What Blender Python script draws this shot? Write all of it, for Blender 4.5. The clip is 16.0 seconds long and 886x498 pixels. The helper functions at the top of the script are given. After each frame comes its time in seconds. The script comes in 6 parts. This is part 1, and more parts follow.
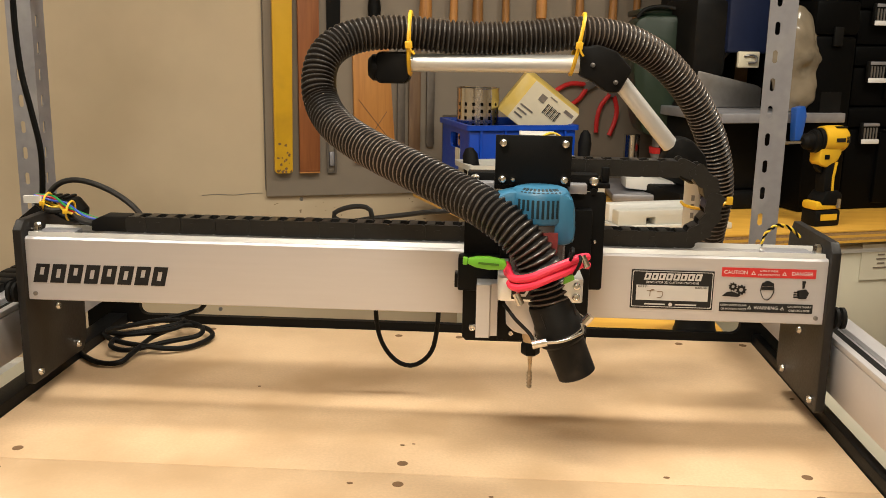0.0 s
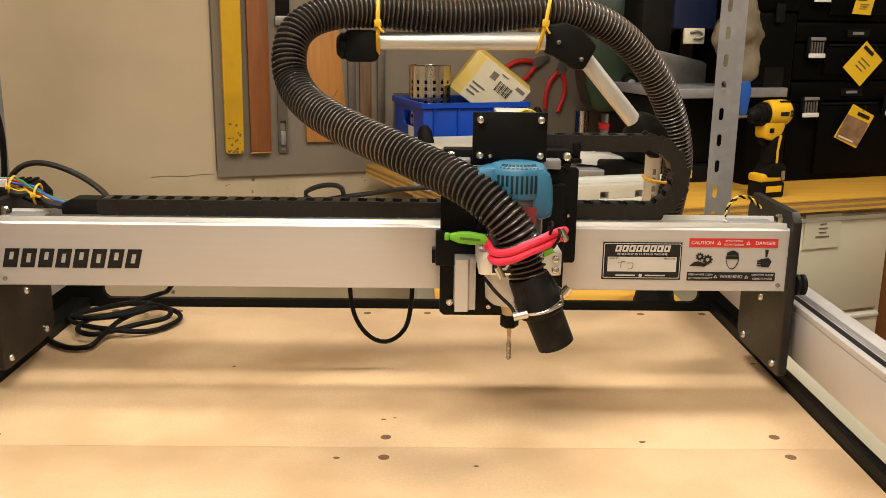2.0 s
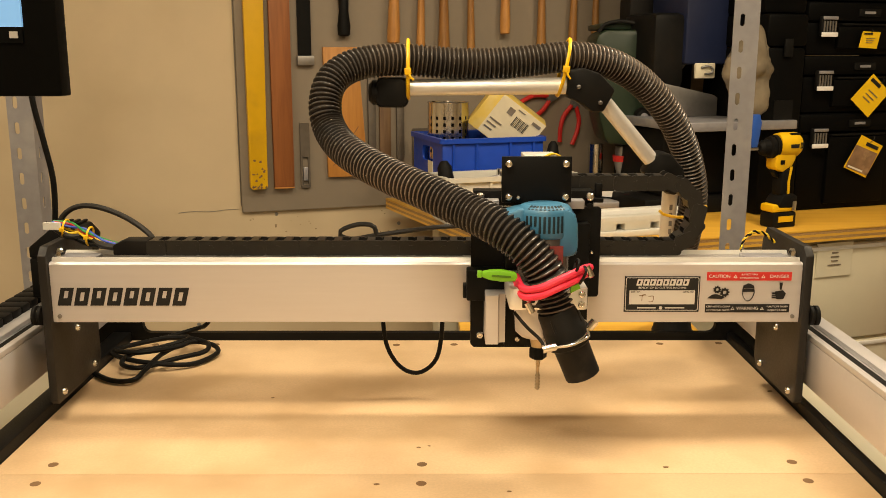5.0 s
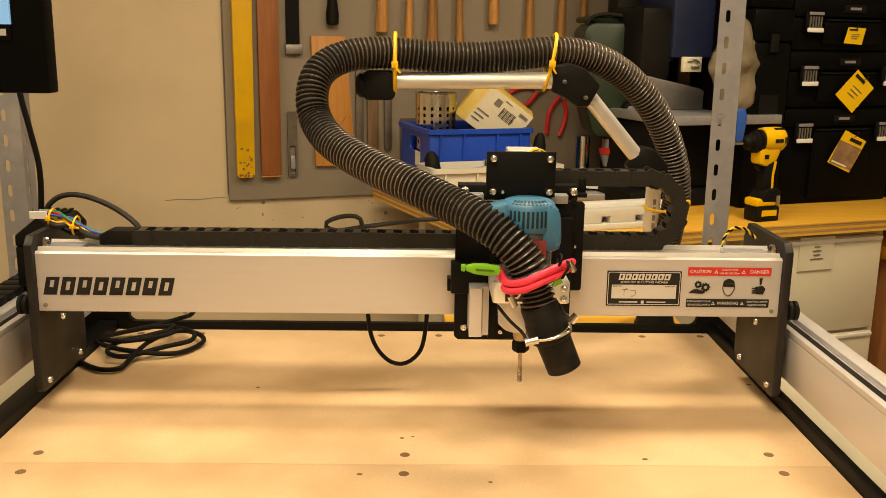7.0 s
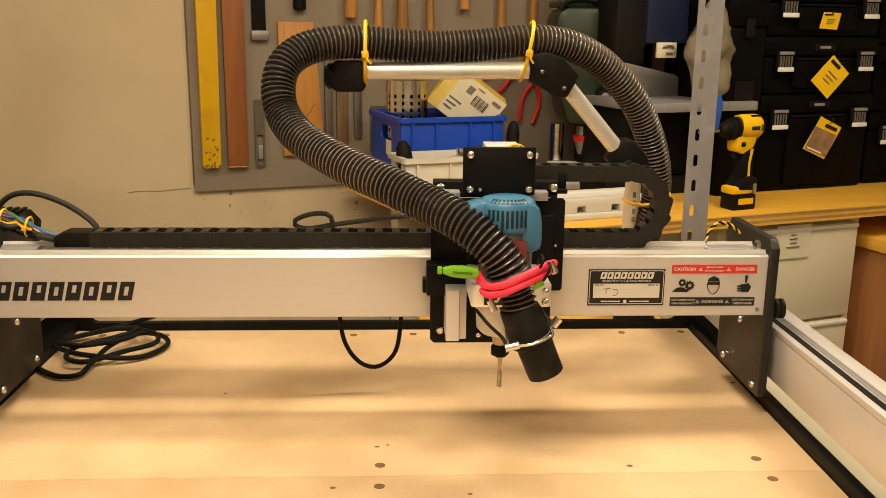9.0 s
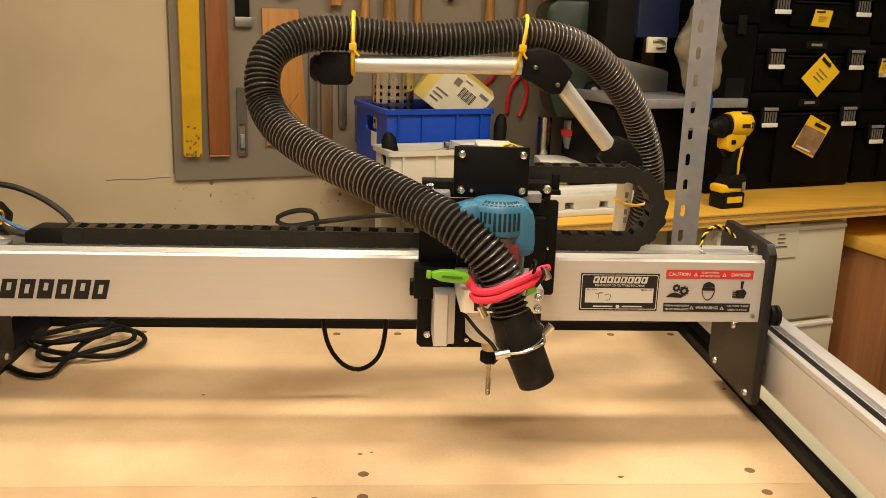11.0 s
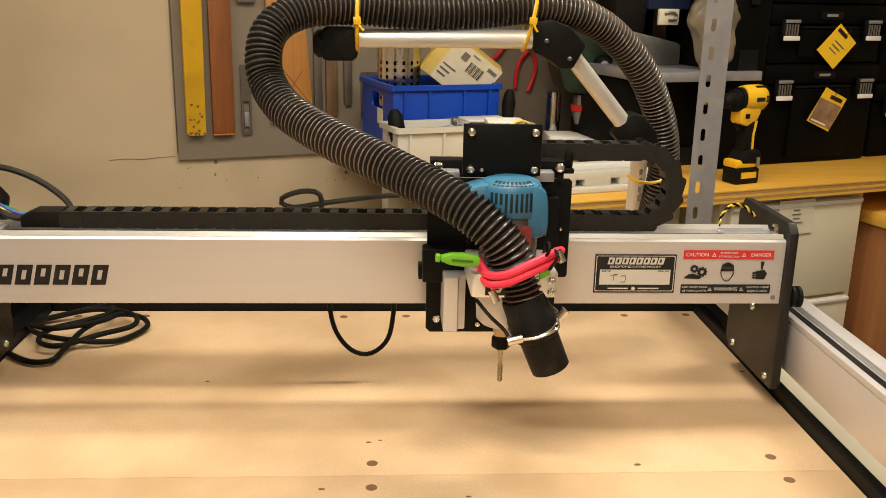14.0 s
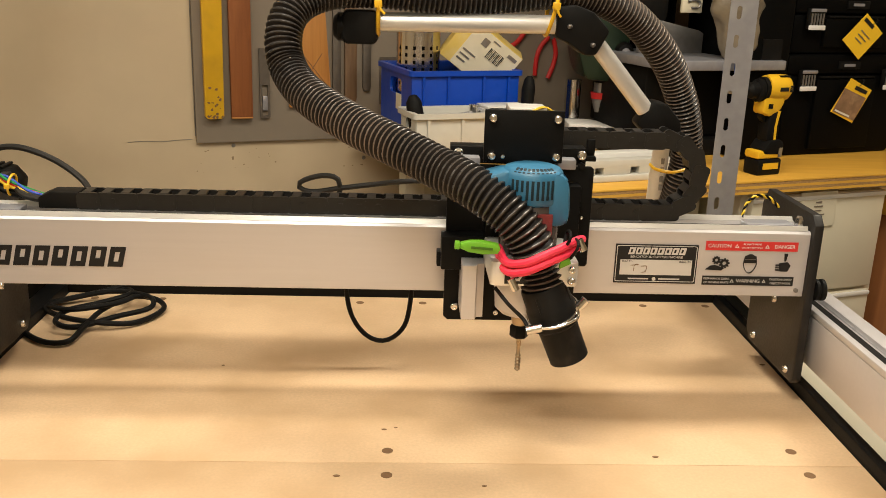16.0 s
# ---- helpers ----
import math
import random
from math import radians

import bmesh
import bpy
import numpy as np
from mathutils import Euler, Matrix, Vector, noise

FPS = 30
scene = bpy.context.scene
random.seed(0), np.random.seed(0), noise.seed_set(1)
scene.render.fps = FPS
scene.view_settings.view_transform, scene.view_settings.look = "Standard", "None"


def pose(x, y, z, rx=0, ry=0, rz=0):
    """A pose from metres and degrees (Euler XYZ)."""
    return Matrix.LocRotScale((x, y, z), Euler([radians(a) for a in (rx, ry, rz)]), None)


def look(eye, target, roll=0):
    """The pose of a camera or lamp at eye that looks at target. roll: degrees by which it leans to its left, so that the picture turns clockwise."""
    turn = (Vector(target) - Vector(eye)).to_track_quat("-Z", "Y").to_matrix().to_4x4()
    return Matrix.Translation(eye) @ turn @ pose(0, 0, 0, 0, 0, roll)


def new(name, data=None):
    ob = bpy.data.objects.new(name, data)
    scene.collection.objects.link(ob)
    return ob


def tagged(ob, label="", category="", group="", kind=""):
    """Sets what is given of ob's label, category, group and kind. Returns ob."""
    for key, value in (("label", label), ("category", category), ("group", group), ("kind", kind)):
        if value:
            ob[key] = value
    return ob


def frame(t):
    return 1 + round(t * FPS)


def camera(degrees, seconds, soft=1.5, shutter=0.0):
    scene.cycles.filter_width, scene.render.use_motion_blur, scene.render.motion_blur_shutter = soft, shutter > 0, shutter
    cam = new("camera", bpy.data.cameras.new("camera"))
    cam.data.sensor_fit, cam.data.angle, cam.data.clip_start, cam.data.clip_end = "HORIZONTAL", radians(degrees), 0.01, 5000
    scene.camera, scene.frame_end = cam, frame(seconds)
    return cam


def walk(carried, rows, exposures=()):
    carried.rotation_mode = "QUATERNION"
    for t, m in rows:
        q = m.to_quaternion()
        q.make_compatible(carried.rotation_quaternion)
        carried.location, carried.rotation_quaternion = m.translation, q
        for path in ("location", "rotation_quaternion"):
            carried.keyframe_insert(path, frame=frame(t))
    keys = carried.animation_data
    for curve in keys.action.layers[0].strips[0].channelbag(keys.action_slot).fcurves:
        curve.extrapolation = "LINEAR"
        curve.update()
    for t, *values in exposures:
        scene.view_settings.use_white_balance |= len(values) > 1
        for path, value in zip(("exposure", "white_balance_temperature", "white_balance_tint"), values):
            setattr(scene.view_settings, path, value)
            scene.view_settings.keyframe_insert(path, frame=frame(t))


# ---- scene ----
# ---------- camera ----------
cam = camera(51.4, 16.0, soft=0.5)
PATH = [
    (0, (0.6793, -1.3720, 0.4926), (0.5801, 0.5782, 0.0606), 1.03),
    (0.5, (0.6409, -1.3890, 0.4950), (0.5788, 0.5565, 0.0354), 0.48),
    (1, (0.6288, -1.3961, 0.4926), (0.6296, 0.5490, 0.0271), -0.15),
    (1.5, (0.6351, -1.3872, 0.4910), (0.6502, 0.5582, 0.0272), -0.07),
    (2, (0.6313, -1.3905, 0.4929), (0.6658, 0.5518, 0.0175), 0.79),
    (2.5, (0.6294, -1.4048, 0.4948), (0.6684, 0.5428, 0.0415), 0.73),
    (3, (0.6219, -1.4141, 0.4984), (0.6588, 0.5419, 0.0826), 0.33),
    (3.5, (0.6196, -1.4188, 0.5002), (0.6589, 0.5436, 0.1160), 0.17),
    (4, (0.6062, -1.4295, 0.5056), (0.6181, 0.5325, 0.1176), -0.12),
    (6.5, (0.6029, -1.4724, 0.5331), (0.6292, 0.4749, 0.0778), 0.59),
    (7, (0.6073, -1.4633, 0.5293), (0.6454, 0.4867, 0.0866), 0.81),
    (7.5, (0.6071, -1.4503, 0.5306), (0.6648, 0.4968, 0.0773), 0.97),
    (8, (0.6062, -1.4382, 0.5318), (0.6824, 0.5064, 0.0707), 0.89),
    (8.5, (0.6018, -1.4209, 0.5351), (0.6972, 0.5198, 0.0616), 0.89),
    (9, (0.6033, -1.4041, 0.5373), (0.7045, 0.5357, 0.0611), 0.71),
    (11.5, (0.5948, -1.3392, 0.5436), (0.7439, 0.5878, 0.0295), 2.00),
    (12, (0.5942, -1.3203, 0.5411), (0.7463, 0.6014, 0.0084), 1.99),
    (12.5, (0.5963, -1.3198, 0.5400), (0.7394, 0.5989, -0.0063), 1.78),
    (13, (0.5960, -1.3200, 0.5400), (0.7284, 0.6001, -0.0036), 1.45),
    (13.5, (0.5958, -1.3204, 0.5406), (0.7255, 0.5998, -0.0035), 1.38),
    (14, (0.5970, -1.3191, 0.5396), (0.7227, 0.5997, -0.0102), 1.29),
    (14.5, (0.5991, -1.3167, 0.5389), (0.7247, 0.5999, -0.0186), 1.39),
    (15, (0.5980, -1.3114, 0.5373), (0.7101, 0.6029, -0.0307), 1.45),
    (15.5, (0.5967, -1.3111, 0.5377), (0.6935, 0.6026, -0.0354), 1.66),
    (16, (0.5934, -1.3078, 0.5362), (0.6864, 0.6046, -0.0416), 1.89),
]
EXPOSURES = [(0.0, 0.0, 5600, 9), (1.0, -0.04, 5680, 9), (3.5, 0.03, 5960, 9), (4.2, 0.03, 6380, 9), (7.0, 0.01, 7330, 9), (9.0, 0.02, 6850, 9), (12.5, 0.02, 6000, 9), (16.0, -0.04, 5800, 9)]
walk(cam, [(t, look(eye, target, roll)) for t, eye, target, roll in PATH], EXPOSURES)

# ---------- light: warm tubes under the workshop ceiling ----------
world = bpy.data.worlds.new("world")
scene.world = world
world.use_nodes = True
world.node_tree.nodes["Background"].inputs[0].default_value = (0.9, 0.75, 0.5, 1)
world.node_tree.nodes["Background"].inputs[1].default_value = 0.003
LAMP_COLOUR = (1.0, 0.838, 0.605)


def tube_light(x, y, z, length, watts, turn=0.0, width=0.20):
    data = bpy.data.lights.new("tube_light", "AREA")
    data.shape, data.size, data.size_y = "RECTANGLE", length, width
    data.energy, data.color = watts, LAMP_COLOUR
    ob = new("tube_light", data)
    ob.matrix_world = pose(x, y, z, 0, 0, turn)
    return ob


CEILING = 1.62
FLOOR = -0.88
# third and fourth lamps: unseen, added to brighten the toolboxes and the board
LAMPS = [(0.74, 0.12, 0.55, 13.5), (0.38, -0.95, 0.9, 26.0), (1.80, 0.15, 0.6, 21.0), (-0.80, -0.30, 0.7, 12.0), (0.60, -2.5, 0.9, 22.0)]
for lx, ly, ll, lw in LAMPS:
    tube_light(lx, ly, CEILING - 0.085, ll, lw, 0, 0.20)

# ---------- materials ----------
MATS = {}


def mat(name, colour, rough=0.5, metal=0.0, scale=40.0, vary=0.12, bump=0.0, stain=0.0, stain_colour=None, stain_scale=4.0,
        stretch=(1, 1, 1), coat=0.0, per_object=0.0, rough_vary=0.1, stain_at=(0.52, 0.7)):
    """A surface with fine grain, larger stains, a little relief and uneven gloss."""
    m = bpy.data.materials.new(name)
    m.use_nodes = True
    nt = m.node_tree
    b = nt.nodes["Principled BSDF"]
    b.inputs["Metallic"].default_value = metal
    b.inputs["Coat Weight"].default_value = coat
    b.inputs["Specular IOR Level"].default_value = 0.07 if max(colour) < 0.0045 else 0.11 if max(colour) < 0.0075 else 0.18 if max(colour) < 0.012 else 0.35 if max(colour) < 0.05 else 0.5
    tc = nt.nodes.new("ShaderNodeTexCoord")
    mp = nt.nodes.new("ShaderNodeMapping")
    mp.inputs["Scale"].default_value = stretch
    nt.links.new(tc.outputs["Object"], mp.inputs["Vector"])
    fine = nt.nodes.new("ShaderNodeTexNoise")
    fine.inputs["Scale"].default_value, fine.inputs["Detail"].default_value = scale, 6
    nt.links.new(mp.outputs["Vector"], fine.inputs["Vector"])
    mix = nt.nodes.new("ShaderNodeMix")
    mix.data_type = "RGBA"
    lo = [max(0.0, c * (1 - vary)) for c in colour] + [1]
    hi = [min(1.0, c * (1 + vary)) for c in colour] + [1]
    mix.inputs["A"].default_value, mix.inputs["B"].default_value = lo, hi
    nt.links.new(fine.outputs["Fac"], mix.inputs["Factor"])
    out = mix.outputs["Result"]
    if stain > 0:
        big = nt.nodes.new("ShaderNodeTexNoise")
        big.inputs["Scale"].default_value, big.inputs["Detail"].default_value = stain_scale, 5
        nt.links.new(mp.outputs["Vector"], big.inputs["Vector"])
        ramp = nt.nodes.new("ShaderNodeMapRange")
        ramp.inputs["From Min"].default_value, ramp.inputs["From Max"].default_value = stain_at
        ramp.inputs["To Max"].default_value = stain
        nt.links.new(big.outputs["Fac"], ramp.inputs["Value"])
        m2 = nt.nodes.new("ShaderNodeMix")
        m2.data_type = "RGBA"
        sc = stain_colour or [c * 0.6 for c in colour]
        m2.inputs["B"].default_value = (*sc[:3], 1)
        nt.links.new(out, m2.inputs["A"])
        nt.links.new(ramp.outputs["Result"], m2.inputs["Factor"])
        out = m2.outputs["Result"]
    if per_object > 0:
        info = nt.nodes.new("ShaderNodeObjectInfo")
        hs = nt.nodes.new("ShaderNodeHueSaturation")
        mr = nt.nodes.new("ShaderNodeMapRange")
        mr.inputs["To Min"].default_value, mr.inputs["To Max"].default_value = 1 - per_object, 1 + per_object
        nt.links.new(info.outputs["Random"], mr.inputs["Value"])
        nt.links.new(mr.outputs["Result"], hs.inputs["Value"])
        nt.links.new(out, hs.inputs["Color"])
        out = hs.outputs["Color"]
    nt.links.new(out, b.inputs["Base Color"])
    rr = nt.nodes.new("ShaderNodeMapRange")
    rr.inputs["To Min"].default_value = max(0.03, rough - rough_vary)
    rr.inputs["To Max"].default_value = min(1.0, rough + rough_vary)
    nt.links.new(fine.outputs["Fac"], rr.inputs["Value"])
    nt.links.new(rr.outputs["Result"], b.inputs["Roughness"])
    if bump > 0:
        bp = nt.nodes.new("ShaderNodeBump")
        bp.inputs["Strength"].default_value, bp.inputs["Distance"].default_value = bump, 0.002
        nt.links.new(fine.outputs["Fac"], bp.inputs["Height"])
        nt.links.new(bp.outputs["Normal"], b.inputs["Normal"])
    MATS[name] = m
    return m


def glow(name, colour, strength):
    m = bpy.data.materials.new(name)
    m.use_nodes = True
    b = m.node_tree.nodes["Principled BSDF"]
    b.inputs["Base Color"].default_value = (*colour, 1)
    b.inputs["Emission Color"].default_value = (*colour, 1)
    b.inputs["Emission Strength"].default_value = strength
    return m


def wood(name, light, dark, scale=3.0, along="x", rough=0.55, per_object=0.0, contrast=0.6):
    """Long grain: stretched bands with finer streaks."""
    m = bpy.data.materials.new(name)
    m.use_nodes = True
    nt = m.node_tree
    b = nt.nodes["Principled BSDF"]
    tc = nt.nodes.new("ShaderNodeTexCoord")
    mp = nt.nodes.new("ShaderNodeMapping")
    k = {"x": (1, 14, 14), "y": (14, 1, 14), "z": (14, 14, 1)}[along]
    mp.inputs["Scale"].default_value = k
    nt.links.new(tc.outputs["Object"], mp.inputs["Vector"])
    n1 = nt.nodes.new("ShaderNodeTexNoise")
    n1.inputs["Scale"].default_value, n1.inputs["Detail"].default_value, n1.inputs["Distortion"].default_value = scale, 8, 0.6
    nt.links.new(mp.outputs["Vector"], n1.inputs["Vector"])
    n2 = nt.nodes.new("ShaderNodeTexNoise")
    n2.inputs["Scale"].default_value, n2.inputs["Detail"].default_value = 2.2, 3
    nt.links.new(tc.outputs["Object"], n2.inputs["Vector"])
    add = nt.nodes.new("ShaderNodeMath")
    add.operation = "MULTIPLY_ADD"
    add.inputs[1].default_value = 0.5
    nt.links.new(n2.outputs["Fac"], add.inputs[0])
    sc = nt.nodes.new("ShaderNodeMath")
    sc.operation = "MULTIPLY"
    sc.inputs[1].default_value = 0.75
    nt.links.new(n1.outputs["Fac"], sc.inputs[0])
    nt.links.new(sc.outputs[0], add.inputs[2])
    mr = nt.nodes.new("ShaderNodeMapRange")
    mr.inputs["From Min"].default_value, mr.inputs["From Max"].default_value = 0.62 - contrast / 3, 0.62 + contrast / 3
    nt.links.new(add.outputs[0], mr.inputs["Value"])
    mix = nt.nodes.new("ShaderNodeMix")
    mix.data_type = "RGBA"
    mix.inputs["A"].default_value, mix.inputs["B"].default_value = (*dark, 1), (*light, 1)
    nt.links.new(mr.outputs["Result"], mix.inputs["Factor"])
    out = mix.outputs["Result"]
    if per_object:
        info = nt.nodes.new("ShaderNodeObjectInfo")
        hs = nt.nodes.new("ShaderNodeHueSaturation")
        m3 = nt.nodes.new("ShaderNodeMapRange")
        m3.inputs["To Min"].default_value, m3.inputs["To Max"].default_value = 1 - per_object, 1 + per_object
        nt.links.new(info.outputs["Random"], m3.inputs["Value"])
        nt.links.new(m3.outputs["Result"], hs.inputs["Value"])
        nt.links.new(out, hs.inputs["Color"])
        out = hs.outputs["Color"]
    nt.links.new(out, b.inputs["Base Color"])
    b.inputs["Roughness"].default_value = rough
    bp = nt.nodes.new("ShaderNodeBump")
    bp.inputs["Strength"].default_value, bp.inputs["Distance"].default_value = 0.15, 0.001
    nt.links.new(n1.outputs["Fac"], bp.inputs["Height"])
    nt.links.new(bp.outputs["Normal"], b.inputs["Normal"])
    MATS[name] = m
    return m


M_WALL = mat("cream_paint", (0.60, 0.488, 0.328), 0.75, scale=9, vary=0.07, bump=0.2, stain=0.5, stain_colour=(0.45, 0.355, 0.225), stain_scale=1.9)
M_FLAKE = mat("flaked_paint", (0.30, 0.22, 0.13), 0.8, scale=60, vary=0.3)
M_CEIL = mat("ceiling_paint", (0.8, 0.78, 0.72), 0.8, scale=12, vary=0.04)
M_FLOOR = mat("grey_floor", (0.22, 0.21, 0.20), 0.6, scale=30, vary=0.2, stain=0.4)
M_MDF = mat("bare_mdf", (0.655, 0.470, 0.285), 0.55, scale=260, vary=0.16, bump=0.06, stain=0.75, stain_colour=(0.50, 0.335, 0.18), stain_scale=6.5, rough_vary=0.08, stain_at=(0.44, 0.68))
M_MDFEDGE = mat("mdf_edge", (0.20, 0.115, 0.055), 0.8, scale=120, vary=0.2)
M_ALU = mat("anodised_aluminium", (0.66, 0.64, 0.655), 0.42, metal=0.55, scale=160, vary=0.05, stretch=(0.06, 1, 1), bump=0.03, stain=0.1, stain_scale=3)
M_ALUTUBE = mat("brushed_tube", (0.84, 0.83, 0.81), 0.36, metal=0.65, scale=60, vary=0.04, rough_vary=0.03)
M_LATCH = mat("satin_latch", (0.82, 0.81, 0.80), 0.32, metal=0.1, scale=60, vary=0.08)
M_CHAIN = mat("chain_nylon", (0.016, 0.0152, 0.0145), 0.34, scale=150, vary=0.3, bump=0.04, stain=0.15, stain_colour=(0.02, 0.018, 0.016), stain_scale=20)
M_CHROME = mat("bright_steel", (0.72, 0.71, 0.69), 0.18, metal=1.0, scale=90, vary=0.06)
M_STEEL = mat("tool_steel", (0.30, 0.29, 0.28), 0.45, metal=0.8, scale=60, vary=0.2, stain=0.5, stain_colour=(0.16, 0.12, 0.09))
M_OLDSTEEL = mat("browned_steel", (0.13, 0.11, 0.09), 0.5, metal=0.35, scale=60, vary=0.25, stain=0.5, stain_colour=(0.09, 0.06, 0.04))
M_GALV = mat("galvanised_steel", (0.34, 0.34, 0.375), 0.40, metal=0.5, scale=55, vary=0.16, stain=0.25, stain_colour=(0.62, 0.61, 0.6), stain_scale=14)
M_BLACK = mat("black_powder_coat", (0.006, 0.006, 0.006), 0.42, scale=500, vary=0.3, bump=0.08)
M_PLATE = mat("dark_steel_plate", (0.014, 0.0125, 0.012), 0.45, scale=300, vary=0.3, bump=0.08, stain=0.35, stain_colour=(0.05, 0.045, 0.04), stain_scale=9)
M_PLASTIC = mat("black_plastic", (0.007, 0.0068, 0.0066), 0.5, scale=120, vary=0.25, bump=0.05, stain=0.4, stain_colour=(0.022, 0.019, 0.016), stain_scale=8)
M_BOXBLACK = mat("toolbox_plastic", (0.0026, 0.0026, 0.0026), 0.45, scale=400, vary=0.3, bump=0.1)
M_HOSE = mat("ribbed_hose", (0.009, 0.0075, 0.007), 0.45, scale=70, vary=0.35, stain=0.6, stain_colour=(0.055, 0.038, 0.026), stain_scale=7, stain_at=(0.45, 0.75))
# rib crests: brown dust, plus a grey lift that paints in their glints
M_RIB = mat("dust_glint_crest", (0.050, 0.047, 0.045), 0.24, scale=110, vary=0.5, stain=0.85, stain_colour=(0.17, 0.130, 0.100), stain_scale=3.4, stain_at=(0.42, 0.64), rough_vary=0.16)
M_RUBBER = mat("black_rubber", (0.007, 0.007, 0.007), 0.55, scale=90, vary=0.3, stain=0.3, stain_colour=(0.05, 0.045, 0.04))
M_CABLE = mat("cable_sheath", (0.006, 0.006, 0.006), 0.45, scale=60, vary=0.3)
M_GREYCABLE = mat("grey_cable", (0.022, 0.020, 0.018), 0.5, scale=60, vary=0.2)
M_BLUE = mat("teal_router_plastic", (0.040, 0.165, 0.30), 0.42, scale=80, vary=0.1, stain=0.15)
M_CRATE = mat("blue_crate_plastic", (0.004, 0.055, 0.46), 0.38, scale=50, vary=0.1, stain=0.2)
M_BIN = mat("grey_white_bin", (0.58, 0.57, 0.52), 0.5, scale=40, vary=0.06, stain=0.25)
M_WHITE = mat("white_plastic", (0.75, 0.74, 0.71), 0.45, scale=50, vary=0.04)
M_PAPER = mat("paper_label", (0.72, 0.66, 0.50), 0.7, scale=60, vary=0.05)
M_YELLOW = mat("yellow_lacquer", (0.72, 0.42, 0.008), 0.4, scale=30, vary=0.08, stain=0.35, stain_colour=(0.36, 0.20, 0.02), stain_scale=9, stain_at=(0.55, 0.75))
M_YTIE = mat("yellow_tie", (0.85, 0.50, 0.01), 0.4, scale=50, vary=0.06)
M_DRILLY = mat("yellow_tool_plastic", (0.80, 0.47, 0.008), 0.42, scale=50, vary=0.06)
M_TAG = mat("yellow_card", (0.86, 0.55, 0.012), 0.5, scale=40, vary=0.05)
M_TAGPIC = mat("printed_card", (0.24, 0.15, 0.09), 0.4, scale=26, vary=0.8, stain=0.8, stain_colour=(0.5, 0.34, 0.2), stain_scale=22)
M_RED = mat("red_grip", (0.55, 0.022, 0.02), 0.4, scale=60, vary=0.1)
M_PINK = mat("pink_cord", (0.85, 0.035, 0.085), 0.45, scale=140, vary=0.12, bump=0.2)
M_HOLE = mat("hole_disc_brown", (0.17, 0.095, 0.042), 0.85, scale=300, vary=0.3)
M_BEZEL = mat("satin_black_bezel", (0.004, 0.004, 0.004), 0.5, scale=200, vary=0.2)
M_CUFF = mat("dusty_rubber", (0.009, 0.0085, 0.008), 0.5, scale=90, vary=0.4, bump=0.1, stain=0.45, stain_colour=(0.06, 0.048, 0.038), stain_scale=30, stain_at=(0.48, 0.7))
M_LIME = mat("lime_clip", (0.17, 0.46, 0.02), 0.4, scale=50, vary=0.08)
M_GREEN = mat("dark_green_casting", (0.014, 0.028, 0.016), 0.4, scale=60, vary=0.15)
M_NAVY = mat("navy_enamel", (0.010, 0.016, 0.05), 0.45, scale=60, vary=0.15)
M_CABINET = mat("cream_enamel", (0.66, 0.62, 0.49), 0.4, scale=20, vary=0.03, stain=0.15, stain_scale=3)
M_PEG = mat("grey_tool_board", (0.265, 0.222, 0.172), 0.7, scale=35, vary=0.06, bump=0.1, stain=0.25, stain_scale=2.5)
M_REDSTICK = mat("warning_red", (0.62, 0.03, 0.025), 0.4, scale=50, vary=0.04)
M_INK = mat("black_ink", (0.012, 0.012, 0.013), 0.45, scale=50, vary=0.1)
M_SILVERINK = mat("silver_ink", (0.66, 0.64, 0.62), 0.45, metal=0.2, scale=50, vary=0.05)
M_BRASS = mat("drill_steel", (0.42, 0.33, 0.22), 0.3, metal=0.9, scale=60, vary=0.15)
M_WIRER = mat("wire_red", (0.6, 0.02, 0.02), 0.4)
M_WIREB = mat("wire_blue", (0.02, 0.07, 0.5), 0.4)
M_WIREY = mat("wire_yellow", (0.8, 0.55, 0.02), 0.4)
M_WIREG = mat("wire_green", (0.02, 0.25, 0.06), 0.4)
M_BAG = mat("cloudy_film", (0.21, 0.175, 0.125), 0.22, scale=20, vary=0.4, stain=0.7, stain_colour=(0.07, 0.06, 0.045), stain_scale=12)
W_BENCH = wood("varnished_bench_wood", (0.76, 0.45, 0.065), (0.60, 0.32, 0.040), 2.2, "x", 0.36)
W_PLY = wood("ply_edge", (0.50, 0.31, 0.12), (0.25, 0.13, 0.045), 30, "x", 0.6)
W_HANDLE = wood("ash_handle", (0.52, 0.255, 0.07), (0.30, 0.13, 0.034), 5, "z", 0.45, per_object=0.3)
W_TEAK = wood("teak_lath", (0.35, 0.125, 0.034), (0.21, 0.068, 0.02), 5, "z", 0.5)
W_ORANGE = wood("pine_board", (0.58, 0.27, 0.06), (0.42, 0.17, 0.035), 5, "z", 0.5)
W_OLD = wood("old_tool_wood", (0.20, 0.12, 0.06), (0.11, 0.06, 0.03), 6, "z", 0.6)
W_BROWN = wood("brown_panel_wood", (0.32, 0.135, 0.045), (0.22, 0.085, 0.028), 3, "z", 0.5)

# ---------- shape helpers ----------
ROOM = pose(-0.09, 1.30, 0, 0, 0, 18)
YF = -0.212          # front face of the gantry beam


